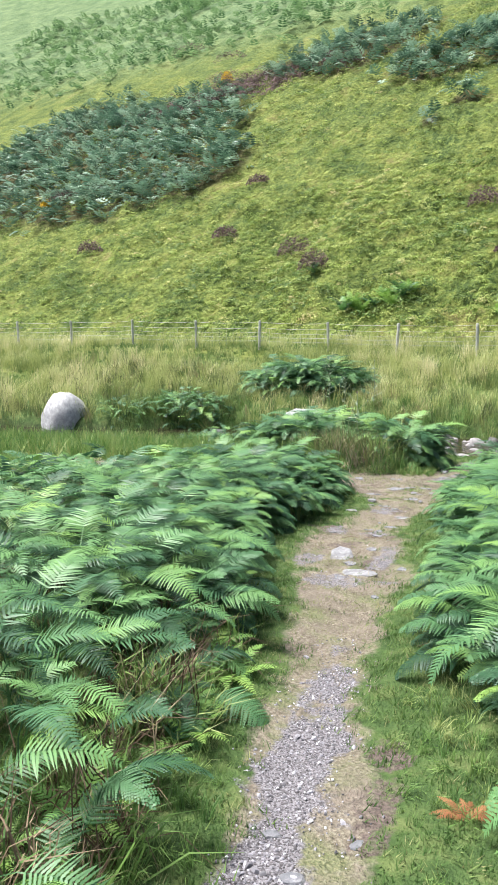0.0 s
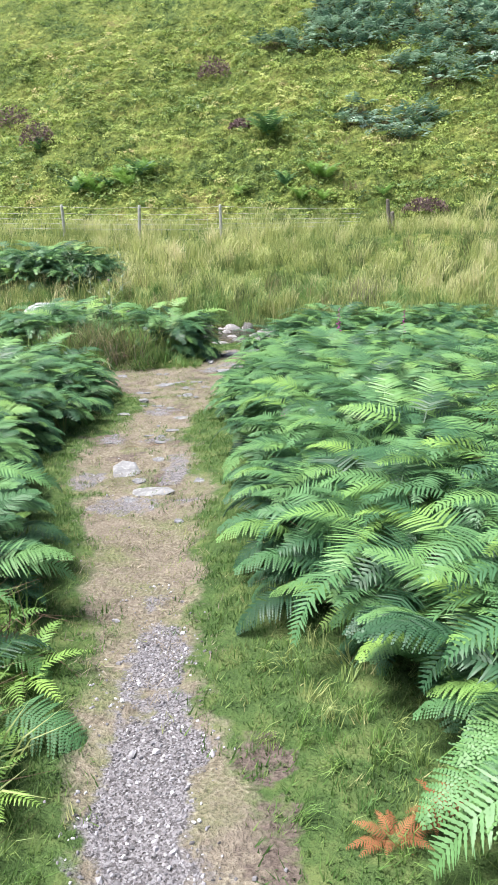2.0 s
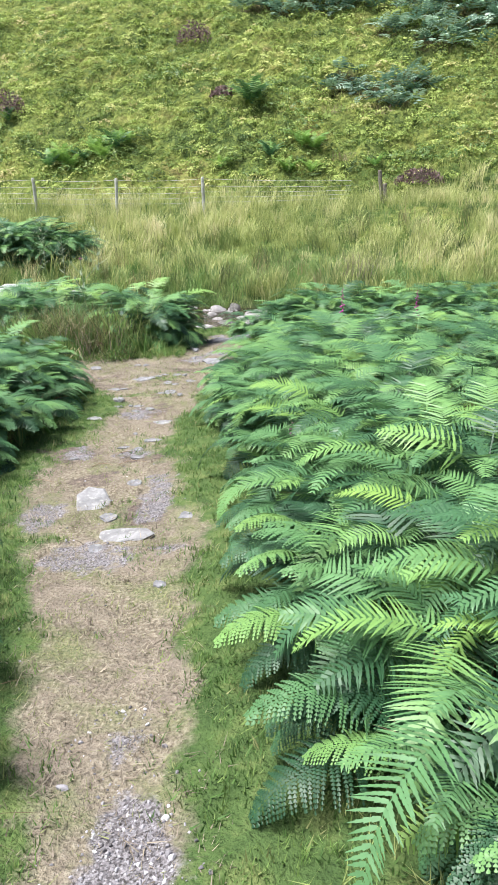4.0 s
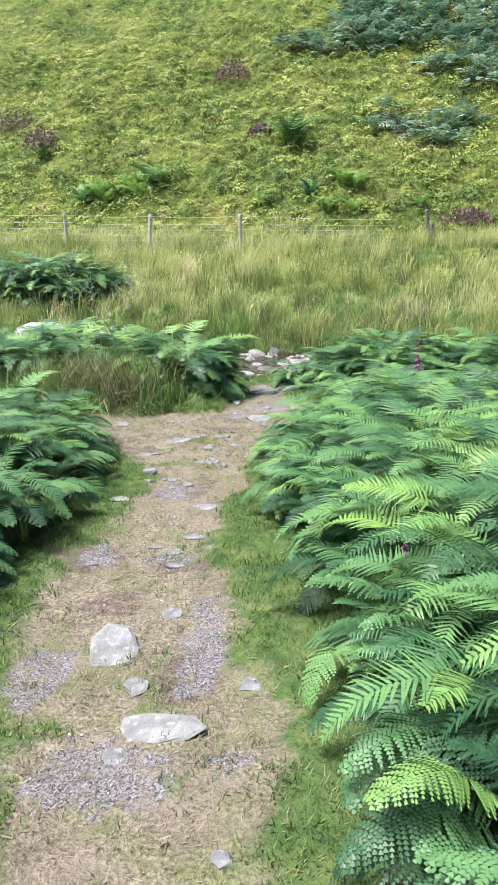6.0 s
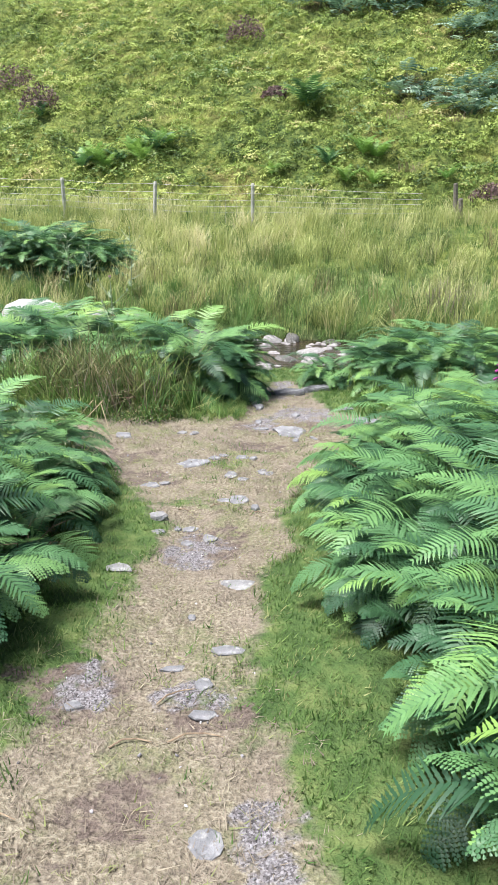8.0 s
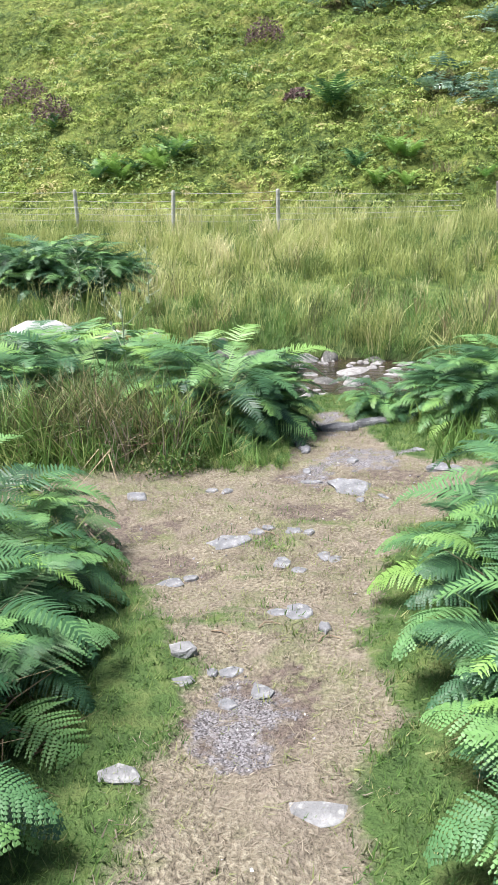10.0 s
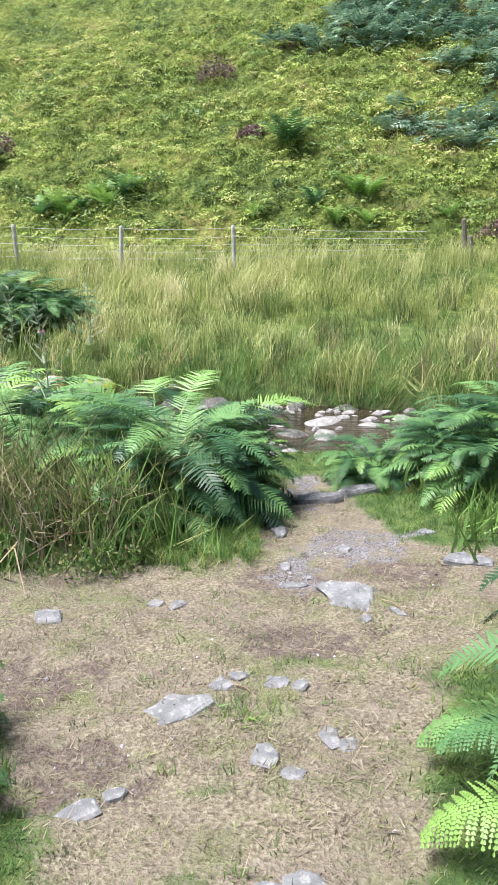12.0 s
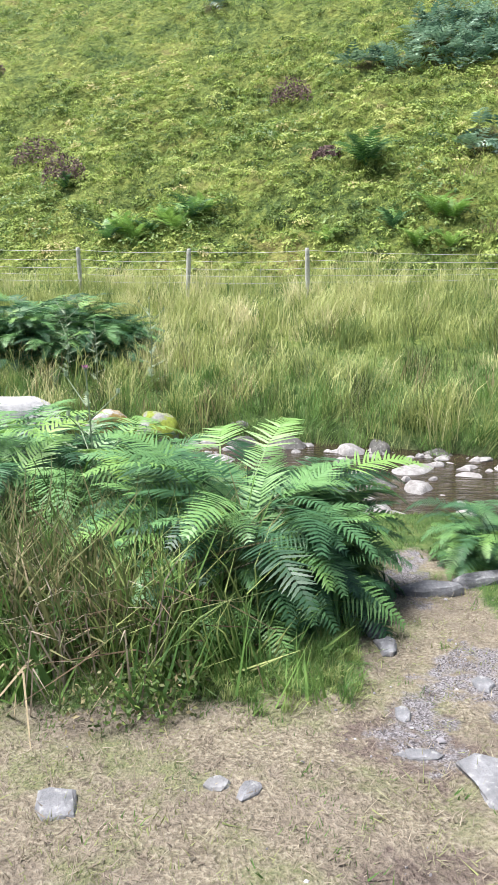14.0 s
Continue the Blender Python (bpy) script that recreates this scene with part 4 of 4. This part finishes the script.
def build_gravel():
    r = np.random.default_rng(71)
    p = np.concatenate([scatter(13000, 0.3, 1.4, -6, -1.9, lambda x, y: 0.75 * gravelled(x, y) + 0.03 * worn(x, y), 72), scatter(16000, -1.6, 1.6, -1.9, 8.0, lambda x, y: 0.3 * gravelled(x, y) + 0.025 * worn(x, y) + 0.12 * soiled(x, y), 73)])
    n = len(p)
    forms = [stone_form(80 + k, 1, 0.7, 0.45, 5) for k in range(5)]
    forms = [(v[5:20], t[(t.min(1) >= 5) & (t.max(1) < 20)] - 5) for v, t in forms]
    forms = [(np.concatenate([v, [[0, 0, 0.42]]]), np.concatenate([t, [(10 + i, 10 + (i + 1) % 5, 15) for i in range(5)]])) for v, t in forms]
    m = turns(r.uniform(0, 6.283, n), r.normal(0, 0.25, n), r.normal(0, 0.25, n), r.uniform(0.005, 0.019, n) * np.where(r.random(n) < 0.04, 2.2, 1))
    mat = leaf_material("slate_chips", [(0.0, (0.07, 0.066, 0.07)), (0.5, (0.23, 0.222, 0.243)), (0.85, (0.38, 0.37, 0.4)), (1.0, (0.56, 0.56, 0.57))], 0.75, 0.0)
    tagged(new("gravel", joined("gravel", forms, p, m, mat)), "grey slate chips and gravel scattered on the path", "gravel", kind="stuff")


build_gravel()

# ---------------------------------------------------------------- grass
SHORT = [tuft_form(500 + k, 14, 0.045, 0.05, 0.7, 0.0028, False) for k in range(5)]
DRY = [tuft_form(510 + k, 12, 0.035, 0.05, 1.3, 0.0022, False) for k in range(5)]
LONG = [tuft_form(520 + k, 22, 0.3, 0.08, 0.7, 0.004) for k in range(5)]
MEAD = [tuft_form(525 + k, 16, 0.3, 0.12, 0.6, 0.007, False) for k in range(5)]
REED = [tuft_form(530 + k, 26, 0.66, 0.18, 0.55, 0.0048) for k in range(6)]
MAT_TUFT = [tuft_form(540 + k, 12, 0.12, 0.12, 0.8, 0.008, False) for k in range(5)]


def verge(x, y):
    return np.clip(1 - 1.15 * worn(x, y) + 0.35 * wobble(x, y, 6.0), 0.03, 1) * (1 - 0.95 * gravelled(x, y)) * (1 - 0.8 * soiled(x, y))


stuff("verge_grass", "short green grass along both sides of the path", "grass", SHORT, scatter(20000, -1.5, 1.8, -5.0, 9.0, verge, 81), TURF, 0.2, seed=82)
stuff("path_grass", "dry straw-coloured grass trodden flat on the path", "grass", DRY, scatter(34000, -2.4, 1.8, -3.2, 7.4, lambda x, y: worn(x, y) * (0.75 + 0.4 * wobble(x, y, 4.0)) * (1 - 0.85 * gravelled(x, y)) * (1 - 0.85 * soiled(x, y)), 83), STRAW, 0.3, 0.6, 1.4, 84)
stuff("green_tuft", "small bright green grass tuft in the bare path", "grass", SHORT, scatter(260, -0.35, 0.35, 4.0, 4.5, lambda x, y: blob(x, y, 0.02, 4.22, 0.14, 0.1), 85), LONG_GRASS, 0.2, seed=86)


def skirts(x, y):
    l = spread(y, LEFT_EDGE) - x
    r = x - spread(y, RIGHT_EDGE)
    k = np.maximum(ease(-0.22, 0.05, l) * ease(0.9, 0.2, l) * (y < 4.5), ease(-0.12, 0.1, r) * ease(0.7, 0.2, r) * (y < 4.7))
    k = np.maximum(k, blob(x, y, -0.1, 6.6, 0.7, 0.4) * (1 - worn(x, y)))
    k = np.maximum(k, ease(0.9, 1.3, x) * ease(6.1, 6.5, y) * ease(8, 7, y))
    k = np.maximum(k, 0.8 * blob(x, y, 1.3, -3.1, 0.3, 1.1))
    return k * (1 - worn(x, y)) * (1 - gravelled(x, y))


stuff("long_grass", "longer soft grass under the edge of the bracken", "grass", LONG, scatter(7000, -2.2, 2.6, -6, 9.6, skirts, 87), LONG_GRASS, 0.35, 0.15, 0.5, 88)
def understory(x, y):
    l, r = spread(y, LEFT_EDGE) - x, x - spread(y, RIGHT_EDGE)
    return np.maximum(ease(-0.05, 0.15, l) * ease(0.9, 0.4, l) * (y < 4.3), ease(0.0, 0.2, r) * ease(0.9, 0.4, r) * (y < 4.5) * (y > -4.4)) * (0.4 + 0.6 * ease(-0.2, 0.4, wobble(x, y, 2.7))) * spread(y, [(-5, 1.0), (-2.5, 1.0), (-1, 0.35), (5, 0.3)])


DEAD = [tuft_form(570 + k, 14, 0.34, 0.1, 1.3, 0.0035) for k in range(5)]
stuff("dead_litter", "brown dead bracken stems and grass under the fronds", "litter", DEAD, scatter(2600, -1.6, 2.6, -5.2, 4.5, understory, 128), DEAD_STEM, 0.5, 0.5, 1.3, 129)
stuff("edge_grass", "tall thin grass growing up through the bracken edge", "grass", LONG, scatter(1500, -1.4, 2.6, -5.4, 4.4, understory, 130), LONG_GRASS, 0.25, 0.7, 1.4, 131)
stuff("rough_grass", "rough grass around and between the ferns", "grass", MEAD, scatter(5200, -9.5, 9.5, -8, 5.6, lambda x, y: ((x < spread(y, LEFT_EDGE) - 0.25) | (x > spread(y, RIGHT_EDGE) + 0.25)) * (1 - worn(x, y)) * np.where(shaded_litter(x, y) > 0.5, 0.12, 0.8), 119), LONG_GRASS, 0.3, 0.5, 1.0, 120)
stuff("bank_grass", "rough green grass on the near stream bank", "grass", MEAD, scatter(6500, -13, 9, 5.8, 10.3, lambda x, y: (1 - worn(x, y)) * ease(0.8, 1.5, np.abs(x - 0.75) + 0.3 * (y < 8)) * ease(-1.2, -1.7, y - stream_y(x)) * 0.9, 89), LONG_GRASS, 0.25, 0.9, 1.9, 90)
stuff("stream_fringe", "rough grass along the near brink of the stream", "grass", MEAD, scatter(2600, -15, -5.5, 6.5, 10.5, lambda x, y: ease(-2.1, -1.8, y - stream_y(x)) * ease(-1.05, -1.25, y - stream_y(x)), 123), LONG_GRASS, 0.3, 0.7, 1.3, 124)
stuff("lawn_grass", "pale cropped grass beyond the bracken", "grass", SHORT, scatter(5000, -16, -5, 3.5, 10.5, lambda x, y: ease(-1.2, -1.8, y - stream_y(x)), 91), TURF, 0.2, 0.9, 1.6, 92)


def meadow(x, y):
    off = y - stream_y(x)
    thin = 0.25 + 0.75 * ease(-0.25, 0.3, wobble(x, y, 0.9) + 0.25)
    glade = blob(x, y, 6.2, 16.5, 2.5, 1.5) + blob(x, y, -11.5, 19.5, 5, 2.4) + blob(x, y, 3.5, 17.3, 1.2, 0.5)
    return ease(1.55, 1.7, off) * ease(23.2, 21.6, y + 0.15 * x) * thin * (1 - np.clip(glade, 0, 1) * 0.85)


stuff("rushes", "tall yellow-green rushes filling the meadow across the stream", "rushes", REED, scatter(5600, -22, 12, 9, 22.8, meadow, 93), RUSH, 0.16, 0.6, 1.25, 94, 0.02, drift=True)
stuff("dark_rushes", "dark green rushes overhanging the far bank", "rushes", REED, scatter(1500, -14, 9, 9, 17, lambda x, y: ease(1.48, 1.58, y - stream_y(x)) * (0.25 + 0.75 * ease(2.6, 1.9, y - stream_y(x)) + 0.4 * blob(x, y, -9, 15, 4, 2)), 95), RUSH_DARK, 0.22, 0.6, 1.1, 96, 0.03)
def brink(n, seed):
    r = np.random.default_rng(seed)
    x = r.uniform(-9, 7, n)
    y = stream_y(x) + 1.5 + 1.3 * r.random(n) ** 1.5
    return np.stack([x, y, relief(x, y)], -1)


stuff("brink_grass", "long grass hanging over the far brink of the stream", "grass", REED, brink(650, 117), LONG_GRASS, 0.4, 0.45, 0.95, 118, 0.02)
stuff("meadow_grass", "short green meadow grass between the rushes", "grass", MEAD, scatter(9000, -22, 12, 9, 23, lambda x, y: ease(1.5, 1.62, y - stream_y(x)) * ease(23.5, 22, y) * 0.9, 97), TURF, 0.25, 0.5, 1.0, 98)
stuff("path_rushes", "clump of dark rushes and dead stalks beside the bracken", "rushes", REED, np.concatenate([scatter(230, -2.3, -0.6, 6.05, 7.3, lambda x, y: 0.85 + 0 * x, 99), scatter(50, 1.9, 3.2, 8.5, 9.4, lambda x, y: 1 + 0 * x, 101)]), RUSH_DARK, 0.3, 0.7, 1.4, 102, 0.02)
stuff("verge_rushes", "thin green rushes at the edge of the bracken", "rushes", REED, scatter(45, -1.5, -1.0, 2.9, 4.2, lambda x, y: 1 + 0 * x, 100), LONG_GRASS, 0.2, 0.4, 0.85, 125, 0.02)
stuff("apron_grass", "dark soft grass under the bracken clump", "grass", LONG, scatter(1700, -1.5, 0.14, 5.65, 6.8, lambda x, y: ease(5.75, 6.0, y + 0.12 * wobble(x, y, 5.0)), 126), LONG_GRASS, 0.35, 0.15, 0.42, 127)
stuff("clump_litter", "brown dead stems tangled through the rush clump", "litter", DEAD, scatter(130, -2.2, -0.55, 6.1, 6.9, lambda x, y: 0.4 + 0.6 * ease(0.7, 0.3, np.abs(x + 0.85)), 132), DEAD_STEM, 0.5, 0.9, 1.9, 133)
stuff("clump_grass", "soft green grass growing through the rush clump", "grass", REED, scatter(260, -2.3, -0.35, 5.95, 7.2, lambda x, y: 0.6 * (1 - worn(x, y)), 112), LONG_GRASS, 0.35, 0.5, 1.25, 113)
UP = lambda x, y: ease(-0.3, 1.2, y - foot(x))  # noqa: E731
stuff("hill_grass", "yellow-green moorland grass covering the hillside", "grass", MAT_TUFT, np.concatenate([scatter(9000, -14, 13, 21, 36, UP, 103), scatter(5000, -40, 12, 36, 60, UP, 104), scatter(2500, -34, -14, 24, 36, UP, 110)]), HILL_TURF, 0.3, 0.8, 1.9, 105, 0.03, drift=True)
MOSS = [mound_form(560 + k, 32, 0.2, 0.15, 0.038) for k in range(6)]
TUMP = lambda x, y: UP(x, y) * (0.35 + 0.65 * ease(-0.25, 0.25, wobble(x, 1.5 * y, 2.3)))  # noqa: E731
stuff("moss_mounds", "yellow-green mossy hummocks on the hillside", "moss", MOSS, np.concatenate([scatter(8500, -14, 13, 21, 36, TUMP, 114), scatter(4200, -38, 12, 36, 58, TUMP, 115), scatter(1800, -34, -14, 24, 36, TUMP, 121)]), HILL_TURF, 0.25, 0.6, 1.7, 116, 0.03, drift=True)
BERRY = [mound_form(550 + k, 28, 0.28, 0.2, 0.04) for k in range(4)]
stuff("heath", "brown heather spread below the upper bracken", "heather", BERRY, scatter(2200, -34, -11, 51, 60, lambda x, y: blob(x, y, -22, 55.6, 9, 2.3), 134), HEATHER, 0.3, 1.2, 2.4, 135)
stuff("bilberry", "low green bilberry mounds on the hillside", "shrubs", BERRY, np.concatenate([scatter(3000, -16, 14, 21, 36, lambda x, y: UP(x, y) * ease(-0.1, 0.5, wobble(x, y, 0.8)), 106), scatter(1500, -40, -16, 26, 36, lambda x, y: UP(x, y) * ease(-0.1, 0.5, wobble(x, y, 0.8)), 111), scatter(3500, -40, 14, 36, 60, lambda x, y: UP(x, y) * ease(-0.2, 0.5, wobble(x, y, 0.5)), 107)]), BILBERRY, 0.3, 0.8, 1.7, 108)


# ---------------------------------------------------------------- fence
def part(name, verts, faces, mat, parent, label="", smooth=False):
    ob = new(name, mesh_of(name, verts, faces, mat, smooth=smooth))
    ob.parent = parent
    if label:
        ob["label"] = label
    return ob


def tube(points, radius, sides=5, taper=1.0):
    """A round bar along the given points."""
    points = np.asarray(points, float)
    V, F = [], []
    for k, p in enumerate(points):
        d = points[min(k + 1, len(points) - 1)] - points[max(k - 1, 0)]
        d /= np.linalg.norm(d)
        a = np.cross(d, (0.0, 0.0, 1.0) if abs(d[2]) < 0.9 else (1.0, 0.0, 0.0))
        a /= np.linalg.norm(a)
        b = np.cross(d, a)
        q = radius * (1 + (taper - 1) * k / max(1, len(points) - 1))
        V += [p + q * (np.cos(t) * a + np.sin(t) * b) for t in np.linspace(0, 6.283, sides, endpoint=False)]
    for k in range(len(points) - 1):
        for i in range(sides):
            p, q = k * sides + i, k * sides + (i + 1) % sides
            F.append((p, q, q + sides, p + sides))
    return np.array(V), np.array(F)


def post_form(radius, tall):
    """A sawn round post with a weathered, bevelled head."""
    ring = [(radius, -0.1), (radius, tall * 0.5), (radius * 0.98, tall - 0.03), (radius * 0.8, tall), (0.004, tall + 0.006)]
    V = np.array([(r * math.cos(t), r * math.sin(t), z) for r, z in ring for t in np.linspace(0, 6.283, 8, endpoint=False)])
    F = [(k * 8 + i, k * 8 + (i + 1) % 8, k * 8 + 8 + (i + 1) % 8, k * 8 + 8 + i) for k in range(4) for i in range(8)]
    return V, np.array(F)


def build_fence():
    base = tagged(new("fence"), "wooden post and wire stock fence at the foot of the hill", "fence")
    base.location = (0, 20.1, float(relief(0, 20.1)))
    xs = [-21.6, -18.9, -16.2, -13.3, -10.5, -7.9, -5.22, -2.75, -0.04]
    tops = []
    for k, x in enumerate(xs):
        y = 20.1 - 0.02 * x
        tall = 1.08
        z = float(relief(x, y))
        V, F = post_form(0.05, tall)
        ob = part("post", V, F, POST_WOOD, base, "weathered grey post")
        ob.matrix_basis = pose(x, y - 20.1, z - base.location.z, RNG.normal(0, 1.5), RNG.normal(0, 1.5))
        tops.append((x, y - 20.1, z - base.location.z, tall))
    for f in (0.95, 0.76, 0.6, 0.46, 0.32):
        pts = []
        for (xa, ya, za, ta), (xb, yb, zb, tb) in zip(tops, tops[1:] + [(5.4, -0.1, float(relief(5.4, 20.0)) - base.location.z, 0.75)]):
            for s in np.linspace(0, 1, 6, endpoint=False):
                pts.append((xa + (xb - xa) * s, ya + (yb - ya) * s - 0.06, (za + ta * f) * (1 - s) + (zb + tb * f) * s - 0.09 * s * (1 - s) * (1 + f)))
        part("wire", *tube(pts, 0.004, 4), WIRE, base, "thin galvanised wire")
    V, F = [], []
    for (xa, ya, za, ta), (xb, yb, zb, tb) in zip(tops[:-1], tops[1:]):
        for s in np.linspace(0.05, 0.95, 9):
            p = np.array([xa + (xb - xa) * s, ya + (yb - ya) * s - 0.06, za + (zb - za) * s + 0.05])
            v, q = tube([p, p + (0, 0, 0.68)], 0.0022, 3)
            F.append(q + 3 * 2 * len(V))
            V.append(v)
    part("netting", np.concatenate(V), np.concatenate(F), WIRE, base, "square wire netting")
    old = tagged(new("old_post"), "dark leaning broken fence post", "post")
    old.matrix_basis = pose(5.46, 20.0, float(relief(5.46, 20.0)), 2, -6, 0)
    part("stump", *post_form(0.06, 1.0), OLD_WOOD, old)
    V, F = post_form(0.07, 0.6)
    part("brace", V + np.array([0.12, -0.05, 0]), F, OLD_WOOD, old, "split lower brace")


build_fence()


# ---------------------------------------------------------------- flowers, thistles, stalks
def foxglove(x, y, tall, seed):
    r = np.random.default_rng(seed)
    base = tagged(new("foxglove"), "purple foxglove spike rising out of bracken", "flower")
    base.location = (x, y, float(relief(x, y)))
    part("stem", *tube([(0, 0, -0.02), (0.01, 0, tall * 0.5), (0.0, 0.01, tall)], 0.006, 5, 0.4), STALK, base)
    for k in range(14):
        z, a = tall * (0.68 + 0.022 * k), 2.4 * k
        d = np.array([math.cos(a), math.sin(a), -0.75])
        p = np.array([0, 0, z])
        s = 1.1 - 0.05 * k
        v, q = tube([p, p + d * 0.014 * s, p + d * 0.03 * s], 0.005 * s, 6, 2.2)
        part("bell", v, q, PURPLE, base)
    for k in range(6):
        a = 1.1 * k + r.normal(0, 0.2)
        d, w = np.array([math.cos(a), math.sin(a), 0]), np.array([-math.sin(a), math.cos(a), 0])
        p = np.array([0, 0, 0.05 + 0.06 * k])
        V = np.array([p, p + d * 0.09 + w * 0.03 + (0, 0, 0.03), p + d * 0.18 + (0, 0, 0.0), p + d * 0.09 - w * 0.03 + (0, 0, 0.03)])
        part("leaf", V, np.array([(0, 1, 2), (0, 2, 3)]), LONG_GRASS, base)


foxglove(2.08, 4.3, 0.95, 1)
foxglove(2.9, 4.2, 0.9, 2)
foxglove(1.2, 0.15, 0.42, 3)


def thistle(x, y, tall, seed, bloom):
    r = np.random.default_rng(seed)
    base = tagged(new("thistle"), "tall spiny thistle with a pink bloom" if bloom else "grey-green spiny thistle among rushes", "thistle")
    base.location = (x, y, float(relief(x, y)))
    part("stem", *tube([(0, 0, -0.02), (0.02, 0.01, tall * 0.5), (0, 0.02, tall)], 0.009, 5, 0.5), THISTLE_LEAF, base)
    heads = [np.array([0, 0.02, tall])]
    for k in range(5):
        a, z = 2.2 * k, tall * (0.5 + 0.08 * k)
        d = np.array([math.cos(a), math.sin(a), 0.9])
        twiglet = part("branch", *tube([(0, 0, z), np.array([0, 0, z]) + d * 0.09 * tall, np.array([0, 0, z]) + d * 0.16 * tall], 0.005, 4, 0.6), THISTLE_LEAF, base)
        h = np.array([0, 0, z]) + d * 0.16 * tall
        part("bud", *tube([h, h + (0, 0, 0.015), h + (0, 0, 0.03)], 0.014, 6, 0.8), THISTLE_LEAF, twiglet)
    for k in range(16):
        a, z = 2.4 * k + r.normal(0, 0.2), tall * (0.1 + 0.052 * k)
        d, w, l = np.array([math.cos(a), math.sin(a), 0.35]), np.array([-math.sin(a), math.cos(a), 0]), tall * 0.2 * (1.1 - 0.04 * k)
        p, V, T = np.array([0, 0, z]), [], []
        for j in range(5):
            q = p + d * l * j / 5
            n = len(V)
            V += [q - w * 0.008, q + w * 0.008, q + d * l * 0.28 + w * l * 0.22 * (1 - j / 6), q + d * l * 0.28 - w * l * 0.22 * (1 - j / 6), q + d * l * 0.25]
            T += [(n, n + 4, n + 2), (n + 1, n + 3, n + 4), (n, n + 1, n + 4)]
        part("leaf", np.array(V), np.array(T), THISTLE_LEAF, base)
    for h in heads:
        part("bud", *tube([h, h + (0, 0, 0.015), h + (0, 0, 0.03)], 0.014, 6, 0.8), THISTLE_LEAF, base)
    if bloom:
        v, t = tuft_form(seed, 40, 0.035, 0.012, 0.8, 0.003, False)
        part("bloom", v + heads[0] + (0, 0, 0.028), t, THISTLE_PINK, base, "pink flower head")


thistle(-3.55, 13.7, 1.25, 1, False)
thistle(-3.1, 13.6, 0.95, 2, False)
thistle(-2.3, 13.6, 1.3, 3, False)
thistle(-1.51, 7.72, 1.27, 4, True)


def stalks(name, label, x, y, n, tall, wide, lean, mat, seed):
    v, t = tuft_form(seed, n, tall, wide, lean, 0.004)
    ob = new(name, mesh_of(name, v, t, mat, np.repeat(np.random.default_rng(seed).random(n), 5)))
    ob.location = (x, y, float(relief(x, y)))
    tagged(ob, label, "grass")


stalks("dead_stalk_tuft", "bleached dead grass stalks leaning out of the rushes", -0.95, 5.95, 34, 0.75, 0.3, 0.9, STRAW, 601)
stalks("dead_stalk_tuft", "bleached dead grass stalks leaning out of the rushes", -1.35, 5.9, 26, 0.7, 0.3, 0.9, STRAW, 602)
stalks("dead_stalk_tuft", "pale dry seed heads on the far bank", 3.6, 12.1, 130, 0.85, 0.4, 0.6, STRAW, 603)
stalks("dead_stalk_tuft", "brown dead fern stalks on the hillside", 4.5, 22.7, 70, 0.5, 0.3, 1.5, TWIG, 604)
stalks("dead_stalk_tuft", "brown dead fern stalks on the hillside", 5.9, 24.3, 90, 0.5, 0.5, 1.5, TWIG, 605)
stalks("dead_stalk_tuft", "reddish dead grass among hillside bracken", 4.4, 25.2, 120, 0.5, 0.8, 1.0, TWIG, 606)
for k, (x, y) in enumerate(((-0.75, 5.72), (-0.92, 5.68), (-0.62, 5.8))):
    v, t = clump_form(620 + k, 220, 0.16, 0.2, 0.016)
    ob = new("bramble", mesh_of("bramble", v, t, RUSH_DARK if k else BILBERRY, np.repeat(np.random.default_rng(k).random(220), 4)))
    ob.location = (x, y, float(relief(x, y)))
    tagged(ob, "small scrubby bramble at the edge of the path", "bramble", kind="stuff")


def twig(x, y, length, yaw, bend, seed):
    pts = [(-length / 2, 0, 0.004), (-length / 6, bend, 0.012), (length / 6, bend * 0.5, 0.01), (length / 2, -bend, 0.004)]
    ob = new("twig", mesh_of("twig", *tube(pts, 0.004, 5, 0.5), TWIG))
    ob.matrix_world = pose(x, y, float(relief(x, y)), 0, 0, yaw)
    tagged(ob, "thin dry brown twig lying on the path", "twig", "twigs on the path")


for k, (x, y, l, yaw) in enumerate(((0.02, 1.12, 0.16, 40), (-0.1, 0.85, 0.14, 20), (0.12, 0.88, 0.2, 15), (-0.15, 3.15, 0.12, -30), (0.05, 3.2, 0.1, 25), (0.78, 5.1, 0.2, -60), (0.05, 4.35, 0.16, -50), (-0.45, 0.5, 0.16, 5), (0.3, 3.1, 0.1, 30))):
    twig(x, y, l, yaw, 0.012 + 0.004 * (k % 3), k)
